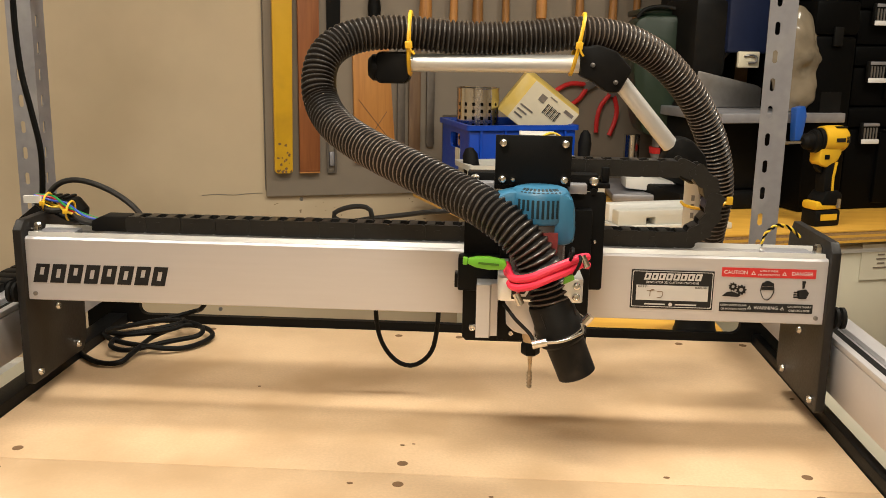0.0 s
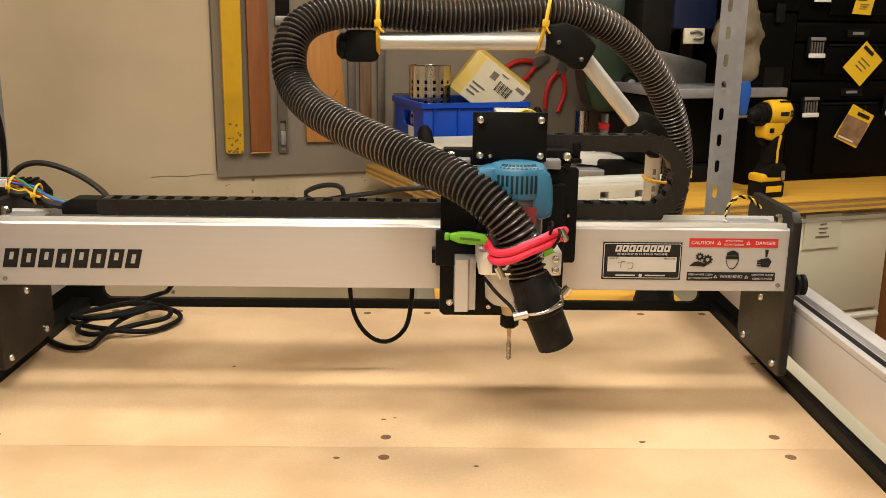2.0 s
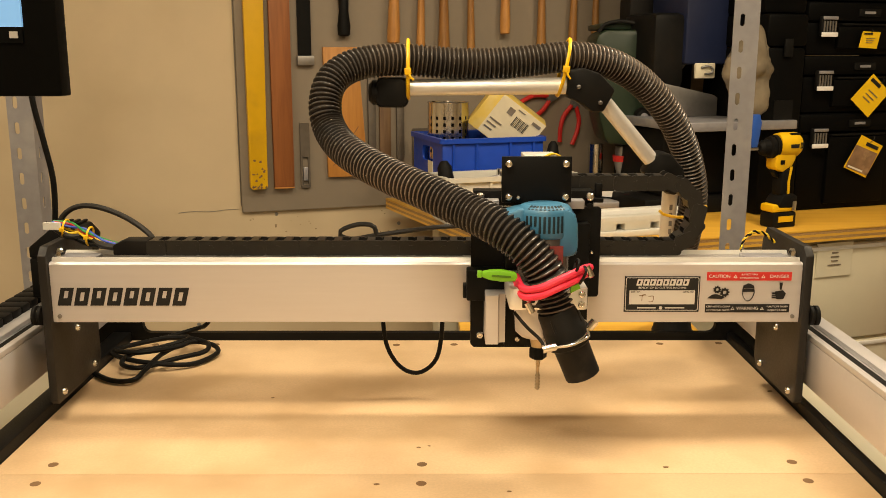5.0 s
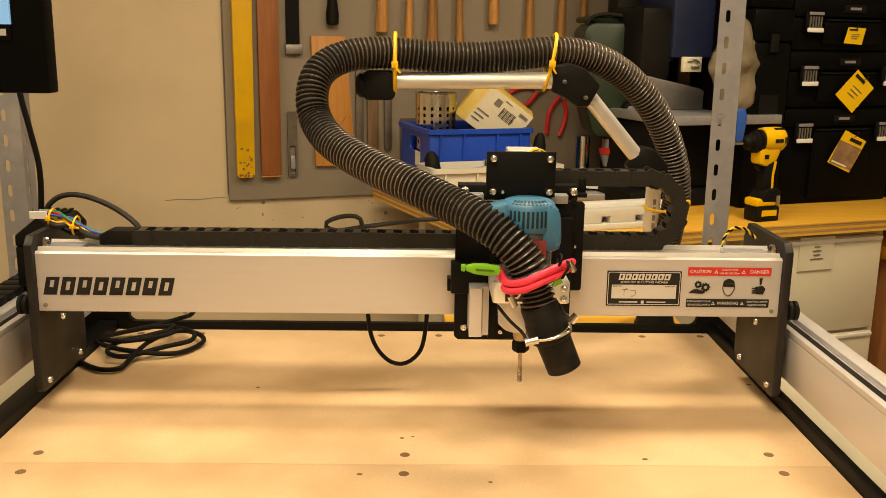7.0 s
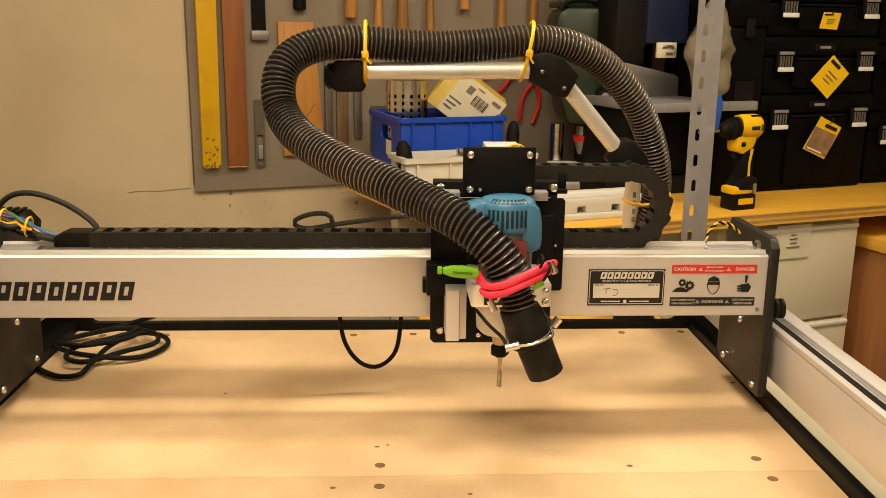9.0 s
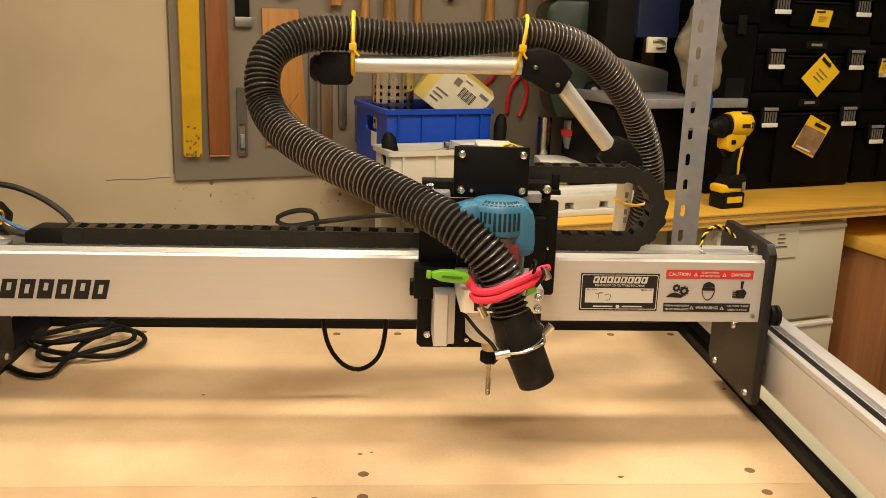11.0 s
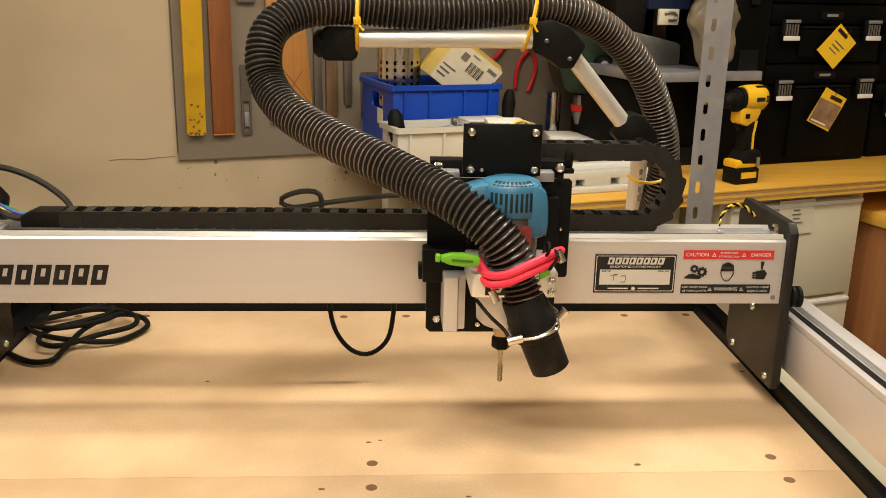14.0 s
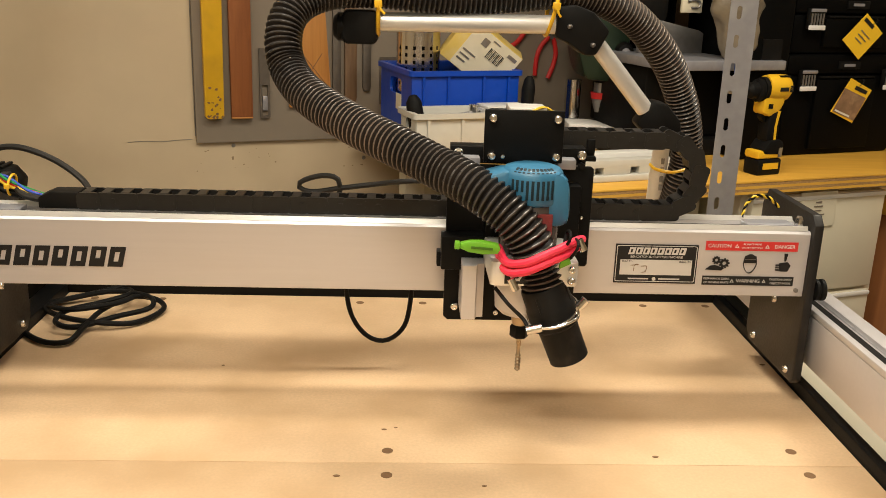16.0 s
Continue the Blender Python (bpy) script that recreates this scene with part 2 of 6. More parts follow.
# where each group stands: shifted, BACK and STACK scaled, to fit the camera's view
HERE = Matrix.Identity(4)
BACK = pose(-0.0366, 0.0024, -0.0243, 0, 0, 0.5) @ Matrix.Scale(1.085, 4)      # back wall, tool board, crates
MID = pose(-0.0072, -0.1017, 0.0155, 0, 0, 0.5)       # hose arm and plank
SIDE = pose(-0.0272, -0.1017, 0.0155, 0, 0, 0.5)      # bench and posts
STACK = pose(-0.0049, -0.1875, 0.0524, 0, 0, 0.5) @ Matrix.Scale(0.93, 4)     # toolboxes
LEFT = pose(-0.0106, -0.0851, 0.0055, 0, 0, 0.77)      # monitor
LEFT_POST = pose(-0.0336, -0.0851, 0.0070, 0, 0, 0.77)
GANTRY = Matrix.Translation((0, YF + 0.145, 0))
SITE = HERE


def place(bm, verts, m):
    if m is not None:
        bmesh.ops.transform(bm, matrix=m, verts=verts)


def box(bm, x0, x1, y0, y1, z0, z1, bevel=0.0, m=None, seg=2):
    vs = bmesh.ops.create_cube(bm, size=1.0)["verts"]
    for v in vs:
        v.co = Vector((x0 + (v.co.x + 0.5) * (x1 - x0), y0 + (v.co.y + 0.5) * (y1 - y0), z0 + (v.co.z + 0.5) * (z1 - z0)))
    if bevel > 0:
        es = list({e for v in vs for e in v.link_edges})
        r = bmesh.ops.bevel(bm, geom=es, offset=bevel, segments=seg, affect="EDGES", profile=0.5)
        vs = list({v for v in r["verts"]} | {v for v in vs if v.is_valid})
    place(bm, vs, m)
    return vs


def cyl(bm, p0, p1, r0, r1=None, seg=20, m=None, caps=True):
    p0, p1 = Vector(p0), Vector(p1)
    r1 = r0 if r1 is None else r1
    vs = bmesh.ops.create_cone(bm, cap_ends=caps, segments=seg, radius1=r0, radius2=r1, depth=(p1 - p0).length)["verts"]
    q = (p1 - p0).to_track_quat("Z", "Y").to_matrix().to_4x4()
    bmesh.ops.transform(bm, matrix=Matrix.Translation((p0 + p1) / 2) @ q, verts=vs)
    place(bm, vs, m)
    return vs


def ball(bm, c, r, scale=(1, 1, 1), m=None, u=16, v=10):
    vs = bmesh.ops.create_uvsphere(bm, u_segments=u, v_segments=v, radius=r)["verts"]
    bmesh.ops.transform(bm, matrix=Matrix.Translation(c) @ Matrix.Diagonal((*scale, 1)), verts=vs)
    place(bm, vs, m)
    return vs


def lathe(bm, p0, axis, profile, seg=24, m=None):
    """Rings of (distance along the axis, radius), closed at both ends."""
    p0, axis = Vector(p0), Vector(axis).normalized()
    q = axis.to_track_quat("Z", "Y")
    rings = []
    for d, r in profile:
        rings.append([bm.verts.new(p0 + q @ Vector((r * math.cos(2 * math.pi * k / seg), r * math.sin(2 * math.pi * k / seg), d))) for k in range(seg)])
    for a, b in zip(rings, rings[1:]):
        for k in range(seg):
            bm.faces.new((a[k], a[(k + 1) % seg], b[(k + 1) % seg], b[k]))
    bm.faces.new(rings[0][::-1])
    bm.faces.new(rings[-1])
    vs = [v for r in rings for v in r]
    place(bm, vs, m)
    return vs


def smooth_path(points, step):
    """Even steps along a smooth curve through the points."""
    P = [Vector(p) for p in points]
    P = [P[0] * 2 - P[1]] + P + [P[-1] * 2 - P[-2]]
    dense = []
    for i in range(1, len(P) - 2):
        for k in range(24):
            t = k / 24
            a, b, c, d = P[i - 1], P[i], P[i + 1], P[i + 2]
            dense.append(0.5 * (2 * b + (c - a) * t + (2 * a - 5 * b + 4 * c - d) * t * t + (3 * b - a - 3 * c + d) * t ** 3))
    dense.append(P[-2])
    out, left = [dense[0]], step
    for a, b in zip(dense, dense[1:]):
        n = (b - a).length
        while n >= left and n > 0:
            a = a + (b - a) * (left / n)
            out.append(a)
            n = (b - a).length
            left = step
        left -= n
    return out


def sweep(bm, path, radius, seg=10, m=None):
    """A round tube along a path; radius is a number or a function of the ring's index."""
    up = Vector((0.13, 0.31, 0.94)).normalized()
    rings, n = [], len(path)
    for i, p in enumerate(path):
        d = (path[min(i + 1, n - 1)] - path[max(i - 1, 0)]).normalized()
        s = (up - d * up.dot(d)).normalized()
        up = s
        w = d.cross(s)
        r = radius(i) if callable(radius) else radius
        rings.append([bm.verts.new(p + r * (math.cos(2 * math.pi * k / seg) * s + math.sin(2 * math.pi * k / seg) * w)) for k in range(seg)])
    for a, b in zip(rings, rings[1:]):
        for k in range(seg):
            bm.faces.new((a[k], a[(k + 1) % seg], b[(k + 1) % seg], b[k]))
    bm.faces.new(rings[0][::-1])
    bm.faces.new(rings[-1])
    vs = [v for r in rings for v in r]
    place(bm, vs, m)
    return vs


def cable(bm, points, r, seg=8, step=0.008, m=None):
    return sweep(bm, smooth_path(points, step), r, seg, m)


def prism(bm, outline, d0, d1, plane="xz", m=None, bevel=0.0):
    """A flat outline drawn in a plane and given depth from d0 to d1 along the third axis."""
    def at(a, b, d):
        return {"xz": (a, d, b), "xy": (a, b, d), "yz": (d, a, b)}[plane]
    lo = [bm.verts.new(at(a, b, d0)) for a, b in outline]
    hi = [bm.verts.new(at(a, b, d1)) for a, b in outline]
    n = len(outline)
    fs = [bm.faces.new(lo), bm.faces.new(hi[::-1])]
    for k in range(n):
        fs.append(bm.faces.new((lo[k], hi[k], hi[(k + 1) % n], lo[(k + 1) % n])))
    vs = lo + hi
    bmesh.ops.recalc_face_normals(bm, faces=fs)
    if bevel > 0:
        r = bmesh.ops.bevel(bm, geom=list({e for f in fs for e in f.edges}), offset=bevel, segments=2, affect="EDGES", profile=0.5)
        vs = list({v for v in r["verts"]} | {v for v in vs if v.is_valid})
    place(bm, vs, m)
    return vs


def rounded(x0, x1, z0, z1, r, n=5):
    pts = []
    for cx, cz, a in ((x1 - r, z1 - r, 0), (x0 + r, z1 - r, 90), (x0 + r, z0 + r, 180), (x1 - r, z0 + r, 270)):
        for k in range(n + 1):
            w = radians(a + 90 * k / n)
            pts.append((cx + r * math.cos(w), cz + r * math.sin(w)))
    return pts


def framed(bm, outer, inner, d0, d1, plane="xz", m=None):
    """A plate with an opening: both outlines have the same number of points."""
    def at(a, b, d):
        return {"xz": (a, d, b), "xy": (a, b, d), "yz": (d, a, b)}[plane]
    rings = [[bm.verts.new(at(a, b, d)) for a, b in o] for o in (outer, inner) for d in (d0, d1)]
    o0, o1, i0, i1 = rings
    n = len(outer)
    fs = []
    for a, b in ((o0, o1), (o1, i1), (i1, i0), (i0, o0)):
        for k in range(n):
            fs.append(bm.faces.new((a[k], a[(k + 1) % n], b[(k + 1) % n], b[k])))
    bmesh.ops.recalc_face_normals(bm, faces=fs)
    vs = [v for r in rings for v in r]
    place(bm, vs, m)
    return vs


def shade(me, angle=35):
    me.polygons.foreach_set("use_smooth", [True] * len(me.polygons))
    me.set_sharp_from_angle(angle=radians(angle))


def mesh(name, bm, material):
    me = bpy.data.meshes.new(name)
    bmesh.ops.recalc_face_normals(bm, faces=bm.faces[:])
    bm.transform(SITE)
    bm.to_mesh(me)
    bm.free()
    me.materials.append(material)
    shade(me)
    return me


def thing(name, at, label, category, group="", kind=""):
    ob = new(name)
    ob.empty_display_size = 0.03
    ob.location = SITE @ Vector(at)
    return tagged(ob, label, category, group, kind)


def part(name, bm, material, parent, label=""):
    """One mesh under a thing (an Empty at its base) or under another part."""
    ob = new(name, mesh(name, bm, material))
    ob.parent = parent
    if parent.type == "EMPTY":
        ob.matrix_parent_inverse = Matrix.Translation(parent.location).inverted()
    return tagged(ob, label)


def solo(name, bm, material, label, category="", group="", kind=""):
    """A thing of one mesh."""
    return tagged(new(name, mesh(name, bm, material)), label, category, group, kind)


def B(*args, **kw):
    bm = bmesh.new()
    box(bm, *args, **kw)
    return bm


def C(*args, **kw):
    bm = bmesh.new()
    cyl(bm, *args, **kw)
    return bm


def bolt(parent, c, r=0.005, axis=(0, -1, 0), name="bolt", material=None):
    bm = bmesh.new()
    c, a = Vector(c), Vector(axis)
    lathe(bm, c, a, [(0, r), (0.003, r), (0.005, r * 0.75), (0.0055, r * 0.45), (0.003, r * 0.4)], 12)
    return part(name, bm, material or M_CHROME, parent)


def writing(body, x, z, height, y, material, parent, name="lettering", squeeze=1.0, align="CENTER", m=None):
    cu = bpy.data.curves.new(name, "FONT")
    cu.body, cu.size, cu.align_x, cu.align_y, cu.extrude = body, height * 1.38, align, "CENTER", 0.0002
    tmp = new(name, cu)
    me = bpy.data.meshes.new_from_object(tmp.evaluated_get(bpy.context.evaluated_depsgraph_get()))
    bpy.data.objects.remove(tmp)
    bpy.data.curves.remove(cu)
    mm = pose(x, y, z, 90, 0, 0) @ Matrix.Diagonal((squeeze, 1, 1, 1))
    me.transform(m @ mm if m is not None else mm)
    me.materials.append(material)
    ob = new(name, me)
    ob.parent = parent
    if parent.type == "EMPTY":
        ob.matrix_parent_inverse = Matrix.Translation(parent.location).inverted()
    return ob

# ---------- the room ----------
def slab(name, label, bm, material):
    return solo(name, bm, material, label, "", "", "structure")


slab("floor", "dull grey workshop floor", B(-2.9, 3.9, -4.8, 0.7, FLOOR - 0.1, FLOOR, m=ROOM), M_FLOOR)
slab("ceiling", "plain off-white workshop ceiling", B(-2.9, 3.9, -4.8, 0.7, CEILING, CEILING + 0.1, m=ROOM), M_CEIL)
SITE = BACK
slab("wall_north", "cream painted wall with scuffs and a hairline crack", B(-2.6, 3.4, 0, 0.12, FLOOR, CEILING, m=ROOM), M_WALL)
SITE = HERE
slab("wall_west", "plain cream painted side wall", B(-2.72, -2.6, -4.6, 0.6, FLOOR, CEILING, m=ROOM), M_WALL)
slab("wall_east", "plain cream painted side wall", B(3.4, 3.52, -4.6, 0.6, FLOOR, CEILING, m=ROOM), M_WALL)
slab("wall_south", "plain cream painted wall", B(-2.72, 3.52, -4.6, -4.48, FLOOR, CEILING, m=ROOM), M_WALL)

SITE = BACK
# thin crack, nail holes and a lower ledge on the wall
bm = bmesh.new()
cable(bm, [(-0.06, -0.001, 0.048), (-0.02, -0.001, 0.050), (0.03, -0.001, 0.047), (0.07, -0.001, 0.050), (0.118, -0.001, 0.051)], 0.0008, 5, 0.01, ROOM)
solo("wall_crack", bm, M_STEEL, "thin dark crack in the cream wall", "crack", kind="structure")
for u, z in ((0.221, 0.030), (-0.02, -0.29), (0.60, -0.02)):
    bm = bmesh.new()
    lathe(bm, (u, 0.001, z), (0, -1, 0), [(0, 0.006), (0.0015, 0.006), (0.002, 0.004)], 10, ROOM)
    solo("wall_screw", bm, M_STEEL, "dark screw head sunk in the cream wall", "screw", "wall screws")
slab("trim", "white painted ledge along the lower wall", B(-2.5, 0.70, -0.05, -0.002, -0.43, -0.395, 0.003, m=ROOM), M_WHITE)

# flaked paint and a thin dark line beside the tool board
rf = random.Random(11)
for k in range(22):
    u, z = rf.uniform(0.10, 0.36), rf.uniform(-0.045, 0.022)
    if k > 15:
        u, z = rf.uniform(0.52, 0.60), rf.uniform(-0.06, 0.03)
    r = rf.uniform(0.001, 0.0036)
    o = [(u + r * rf.uniform(0.4, 1.3) * math.cos(a), z + r * 0.8 * rf.uniform(0.4, 1.3) * math.sin(a)) for a in [2 * math.pi * q / 8 for q in range(8)]]
    bm = bmesh.new()
    prism(bm, o, -0.0006, 0.001, "xz", ROOM)
    solo("paint_flake", bm, M_FLAKE, "small brown patch of flaked paint on the wall", "paint flake", "flaked paint", "structure")
bm = bmesh.new()
cable(bm, [(0.1183, -0.004, 0.90), (0.1180, -0.004, 0.58), (0.1183, -0.004, 0.30), (0.1186, -0.004, 0.05)], 0.0013, 6, 0.02, ROOM)
solo("wall_cable", bm, M_STEEL, "thin dark line running down beside the tool board", "cable")

# ceiling tubes
SITE = HERE
TUBE_GLOW = glow("tube_glow", LAMP_COLOUR, 4.0)
for lx, ly, ll, lw in LAMPS:
    lamp = thing("ceiling_light", (lx, ly, CEILING), "long white ceiling light, unseen, with two bare warm tubes", "light", "ceiling lights")
    part("housing", B(lx - ll / 2, lx + ll / 2, ly - 0.10, ly + 0.10, CEILING - 0.05, CEILING - 0.002, 0.006), M_WHITE, lamp)
    for dy in (-0.055, 0.055):
        part("tube", C((lx - ll / 2 + 0.03, ly + dy, CEILING - 0.066), (lx + ll / 2 - 0.03, ly + dy, CEILING - 0.066), 0.013, seg=14), TUBE_GLOW, lamp)

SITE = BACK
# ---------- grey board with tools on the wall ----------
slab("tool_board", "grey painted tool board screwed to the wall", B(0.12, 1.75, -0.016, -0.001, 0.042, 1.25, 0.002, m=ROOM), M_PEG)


def hung(name, label, category, outline, d0, d1, material, group="tools on the board", bevel=0.002):
    bm = bmesh.new()
    prism(bm, outline, d0, d1, "xz", ROOM, bevel)
    return solo(name, bm, material, label, category, group)


st = thing("straightedge", ROOM @ Vector((0.17, -0.03, 0.112)), "yellow lacquered straightedge with worn blackened end", "straightedge", "tools on the board")
bm = bmesh.new()
prism(bm, [(0.143, 0.118), (0.150, 0.112), (0.185, 0.112), (0.193, 0.118), (0.204, 1.1), (0.143, 1.1)], -0.045, -0.018, "xz", ROOM, 0.002)
part("body", bm, M_YELLOW, st)
rw = random.Random(4)
for k in range(26):
    if k < 2:
        u, z, r = 0.158 + k * 0.016, 0.196 - k * 0.004, 0.0048
    else:
        u, z, r = rw.uniform(0.148, 0.188), 0.117 + 0.055 * rw.random() ** 1.6, rw.uniform(0.0015, 0.0045)
    o = [(u + r * rw.uniform(0.5, 1.2) * math.cos(a), z + r * rw.uniform(0.5, 1.2) * math.sin(a)) for a in [2 * math.pi * q / 7 for q in range(7)]]
    bm = bmesh.new()
    prism(bm, o, -0.0457, -0.0452, "xz", ROOM)
    part("worn_patch", bm, M_MDFEDGE, st)
lath = thing("wooden_lath", ROOM @ Vector((0.243, -0.028, 0.115)), "dark red-brown wooden lath hung on the board", "lath", "tools on the board")
bm = bmesh.new()
prism(bm, [(0.214, 0.115), (0.272, 0.115), (0.274, 1.05), (0.213, 1.05)], -0.038, -0.018, "xz", ROOM, 0.002)
part("body", bm, W_TEAK, lath)
part("end_strip", B(0.214, 0.272, -0.039, -0.017, 0.1105, 0.1145, 0.0008, m=ROOM), W_ORANGE, lath, "pale bare wood end")
hung("wooden_square", "orange pine drawing square with scribed lines", "set square", [(0.375, 0.137), (0.497, 0.137), (0.47, 0.517), (0.367, 0.517)], -0.032, -0.018, W_ORANGE)
for a, b in (((0.385, 0.32), (0.488, 0.19)), ((0.39, 0.17), (0.478, 0.30))):
    bm = bmesh.new()
    cable(bm, [(a[0], -0.0325, a[1]), (b[0], -0.0325, b[1])], 0.0011, 5, 0.02, ROOM)
    solo("scribed_line", bm, M_MDFEDGE, "dark pencil line scribed on the wooden square", "line", "scribed lines")
sq = thing("try_square", (0.2, 1.38, 0.47), "black steel try square hanging by its blade", "square", "tools on the board")
part("blade", B(0.296, 0.335, -0.024, -0.018, 0.48, 0.9, m=ROOM), M_BLACK, sq)
part("stock", B(0.292, 0.341, -0.036, -0.018, 0.465, 0.492, 0.002, m=ROOM), M_STEEL, sq)
lev = thing("small_level", (0.2, 1.39, 0.1), "small steel gauge with a framed window", "gauge", "tools on the board")
bm = bmesh.new()
framed(bm, rounded(0.294, 0.322, 0.108, 0.30, 0.004), rounded(0.300, 0.316, 0.115, 0.20, 0.003), -0.026, -0.018, "xz", ROOM)
part("frame", bm, M_OLDSTEEL, lev)
part("slider", B(0.301, 0.315, -0.029, -0.019, 0.13, 0.17, 0.002, m=ROOM), M_GALV, lev)
chis = thing("chisel", (0.3, 1.4, 0.55), "black-handled chisel hanging on the board", "chisel", "tools on the board")
bm = bmesh.new()
lathe(bm, (0.43, -0.035, 0.548), (0, 0, 1), [(0, 0.012), (0.004, 0.018), (0.03, 0.019), (0.07, 0.014), (0.12, 0.016), (0.13, 0.01)], 16, ROOM)
part("handle", bm, M_PLASTIC, chis)
part("blade", B(0.42, 0.44, -0.037, -0.033, 0.67, 0.85, m=ROOM), M_STEEL, chis)
# flat saw blades and files that hang beside the hose
for (u0, u1, z0, z1, mm, lab, nm) in ((0.500, 0.524, 0.140, 0.50, M_OLDSTEEL, "narrow dark steel file", "file"), (0.535, 0.570, 0.150, 0.48, W_OLD, "old brown wooden rasp", "rasp"),
                                      (0.588, 0.612, 0.180, 0.46, M_OLDSTEEL, "slim worn steel scraper", "scraper")):
    hung(nm, lab + " hung on the board", nm, [(u0 + 0.003, z0), (u1 - 0.003, z0), (u1, z0 + 0.012), (u1, z1), (u0, z1), (u0, z0 + 0.012)], -0.03, -0.018, mm)
bm = bmesh.new()
framed(bm, rounded(0.640, 0.725, 0.140, 0.275, 0.002), rounded(0.652, 0.725 - 0.004, 0.150, 0.263, 0.002), -0.022, -0.018, "xz", ROOM)
solo("steel_square", bm, M_OLDSTEEL, "dark steel carpenter's square on the board", "square", "tools on the board")


def hammer(u, z, r, tilt=0.0):
    """A wooden handle that hangs down from its steel head, above the picture."""
    m = ROOM @ pose(u, -0.04, z, 0, tilt, 0)
    h = thing("hammer", (ROOM @ Vector((u, -0.04, z))), "hammer with a worn ash handle hung head up", "hammer", "hammers on the board")
    bm = bmesh.new()
    lathe(bm, (0, 0, 0), (0, 0, 1), [(0, r * 0.7), (0.003, r * 0.95), (0.04, r), (0.10, r * 0.85), (0.2, r * 0.7), (0.27, r * 0.7)], 14, m)
    part("handle", bm, W_HANDLE, h)
    bm = bmesh.new()
    box(bm, -0.05, 0.05, -0.014, 0.014, 0.245, 0.275, 0.005, m)
    part("head", bm, M_STEEL, h)
    return h


for u, z, r in ((0.577, 0.528, 0.019), (0.660, 0.470, 0.014), (0.735, 0.46, 0.019), (0.823, 0.44, 0.014), (0.932, 0.557, 0.016), (1.055, 0.46, 0.016), (1.160, 0.45, 0.016), (1.243, 0.46, 0.014)):
    hammer(u, z, r, random.uniform(-2, 2))


def pliers(u, z, turn):
    m = ROOM @ pose(u, -0.03, z, 0, turn, 0)
    p = thing("pliers", ROOM @ Vector((u, -0.03, z)), "pliers with bright red grips hung on the board", "pliers", "pliers on the board")
    for s in (-1, 1):
        bm = bmesh.new()
        cable(bm, [(s * 0.008, 0, 0), (s * 0.028, 0, -0.04), (s * 0.030, 0, -0.08), (s * 0.022, 0, -0.125)], 0.0072, 10, 0.008, m)
        part("grip", bm, M_RED, p)
    bm = bmesh.new()
    prism(bm, [(-0.014, -0.006), (0.014, -0.006), (0.012, 0.02), (0.004, 0.055), (-0.004, 0.055), (-0.012, 0.02)], -0.006, 0.006, "xz", m)
    part("jaw", bm, M_STEEL, p)
    return p


pliers(1.09, 0.36, 66)
pliers(1.18, 0.335, 12)

SITE = SIDE
# ---------- workbench along the wall ----------
BENCH = 0.04
bench = thing("workbench", ROOM @ Vector((1.4, -0.4, FLOOR)), "workbench with a varnished plywood top and pale legs", "workbench")
bm = bmesh.new()
prism(bm, [(0.635, 0.13), (0.705, -0.62), (0.75, -0.77), (2.9, -0.77), (2.9, 0.13)], BENCH - 0.006, BENCH, "xy", ROOM, 0.0015)
part("worktop", bm, W_BENCH, bench, "varnished yellow plywood top")
for k in range(4):
    bm = bmesh.new()
    z1 = BENCH - 0.0062 - k * 0.007
    prism(bm, [(0.636, 0.13), (0.706, -0.619), (0.751, -0.769), (2.899, -0.769), (2.899, 0.13)], z1 - 0.0068, z1, "xy", ROOM)
    part("ply_layer", bm, W_PLY if k % 2 == 0 else W_BENCH, bench)
for u, v in ((0.76, -0.10), (2.82, -0.70), (2.82, -0.1)):
    part("leg", B(u - 0.03, u + 0.03, v - 0.03, v + 0.03, FLOOR, BENCH - 0.035, 0.003, m=ROOM), M_CABINET, bench)


def drawer_cabinet(u0, u1, v0, v1, z0, z1, fronts, label):
    c = thing("filing_cabinet", ROOM @ Vector(((u0 + u1) / 2, v1, z0)), label, "cabinet", "cabinets under the bench")
    part("body", B(u0, u1, v0 + 0.02, v1, z0, z1, 0.004, m=ROOM), M_CABINET, c)
    h = (z1 - z0 - 0.02) / fronts
    for k in range(fronts):
        a = z0 + 0.012 + k * h
        d = part("drawer", B(u0 + 0.022, u1 - 0.022, v0, v0 + 0.026, a + 0.005, a + h - 0.005, 0.005, m=ROOM), M_CABINET, c)
        part("drawer_edge", B(u0 + 0.024, u1 - 0.024, v0 - 0.006, v0 + 0.004, a + h - 0.02, a + h - 0.008, 0.003, m=ROOM), M_WHITE, d)
    return c


drawer_cabinet(1.44, 1.93, -0.745, -0.05, FLOOR, 0.002, 3, "cream enamel filing cabinet under the bench, a paper label on it")
M_NOTEINK = mat("faded_ink", (0.16, 0.13, 0.10), 0.7)
note = thing("paper_note", ROOM @ Vector((1.67, -0.746, -0.05)), "small paper note with four faint lines on the cabinet", "note")
part("sheet", B(1.615, 1.735, -0.7495, -0.7465, -0.10, -0.005, m=ROOM), M_CABINET, note)
for k, w in enumerate((0.020, 0.028, 0.022, 0.044)):
    part("text_bar", B(1.675 - w / 2, 1.675 + w / 2, -0.7515, -0.7494, -0.034 - k * 0.0115, -0.0312 - k * 0.0115, m=ROOM), M_NOTEINK, note)
drawer_cabinet(0.98, 1.41, -0.62, -0.05, FLOOR, 0.002, 3, "cream enamel drawer cabinet with white pull handles")
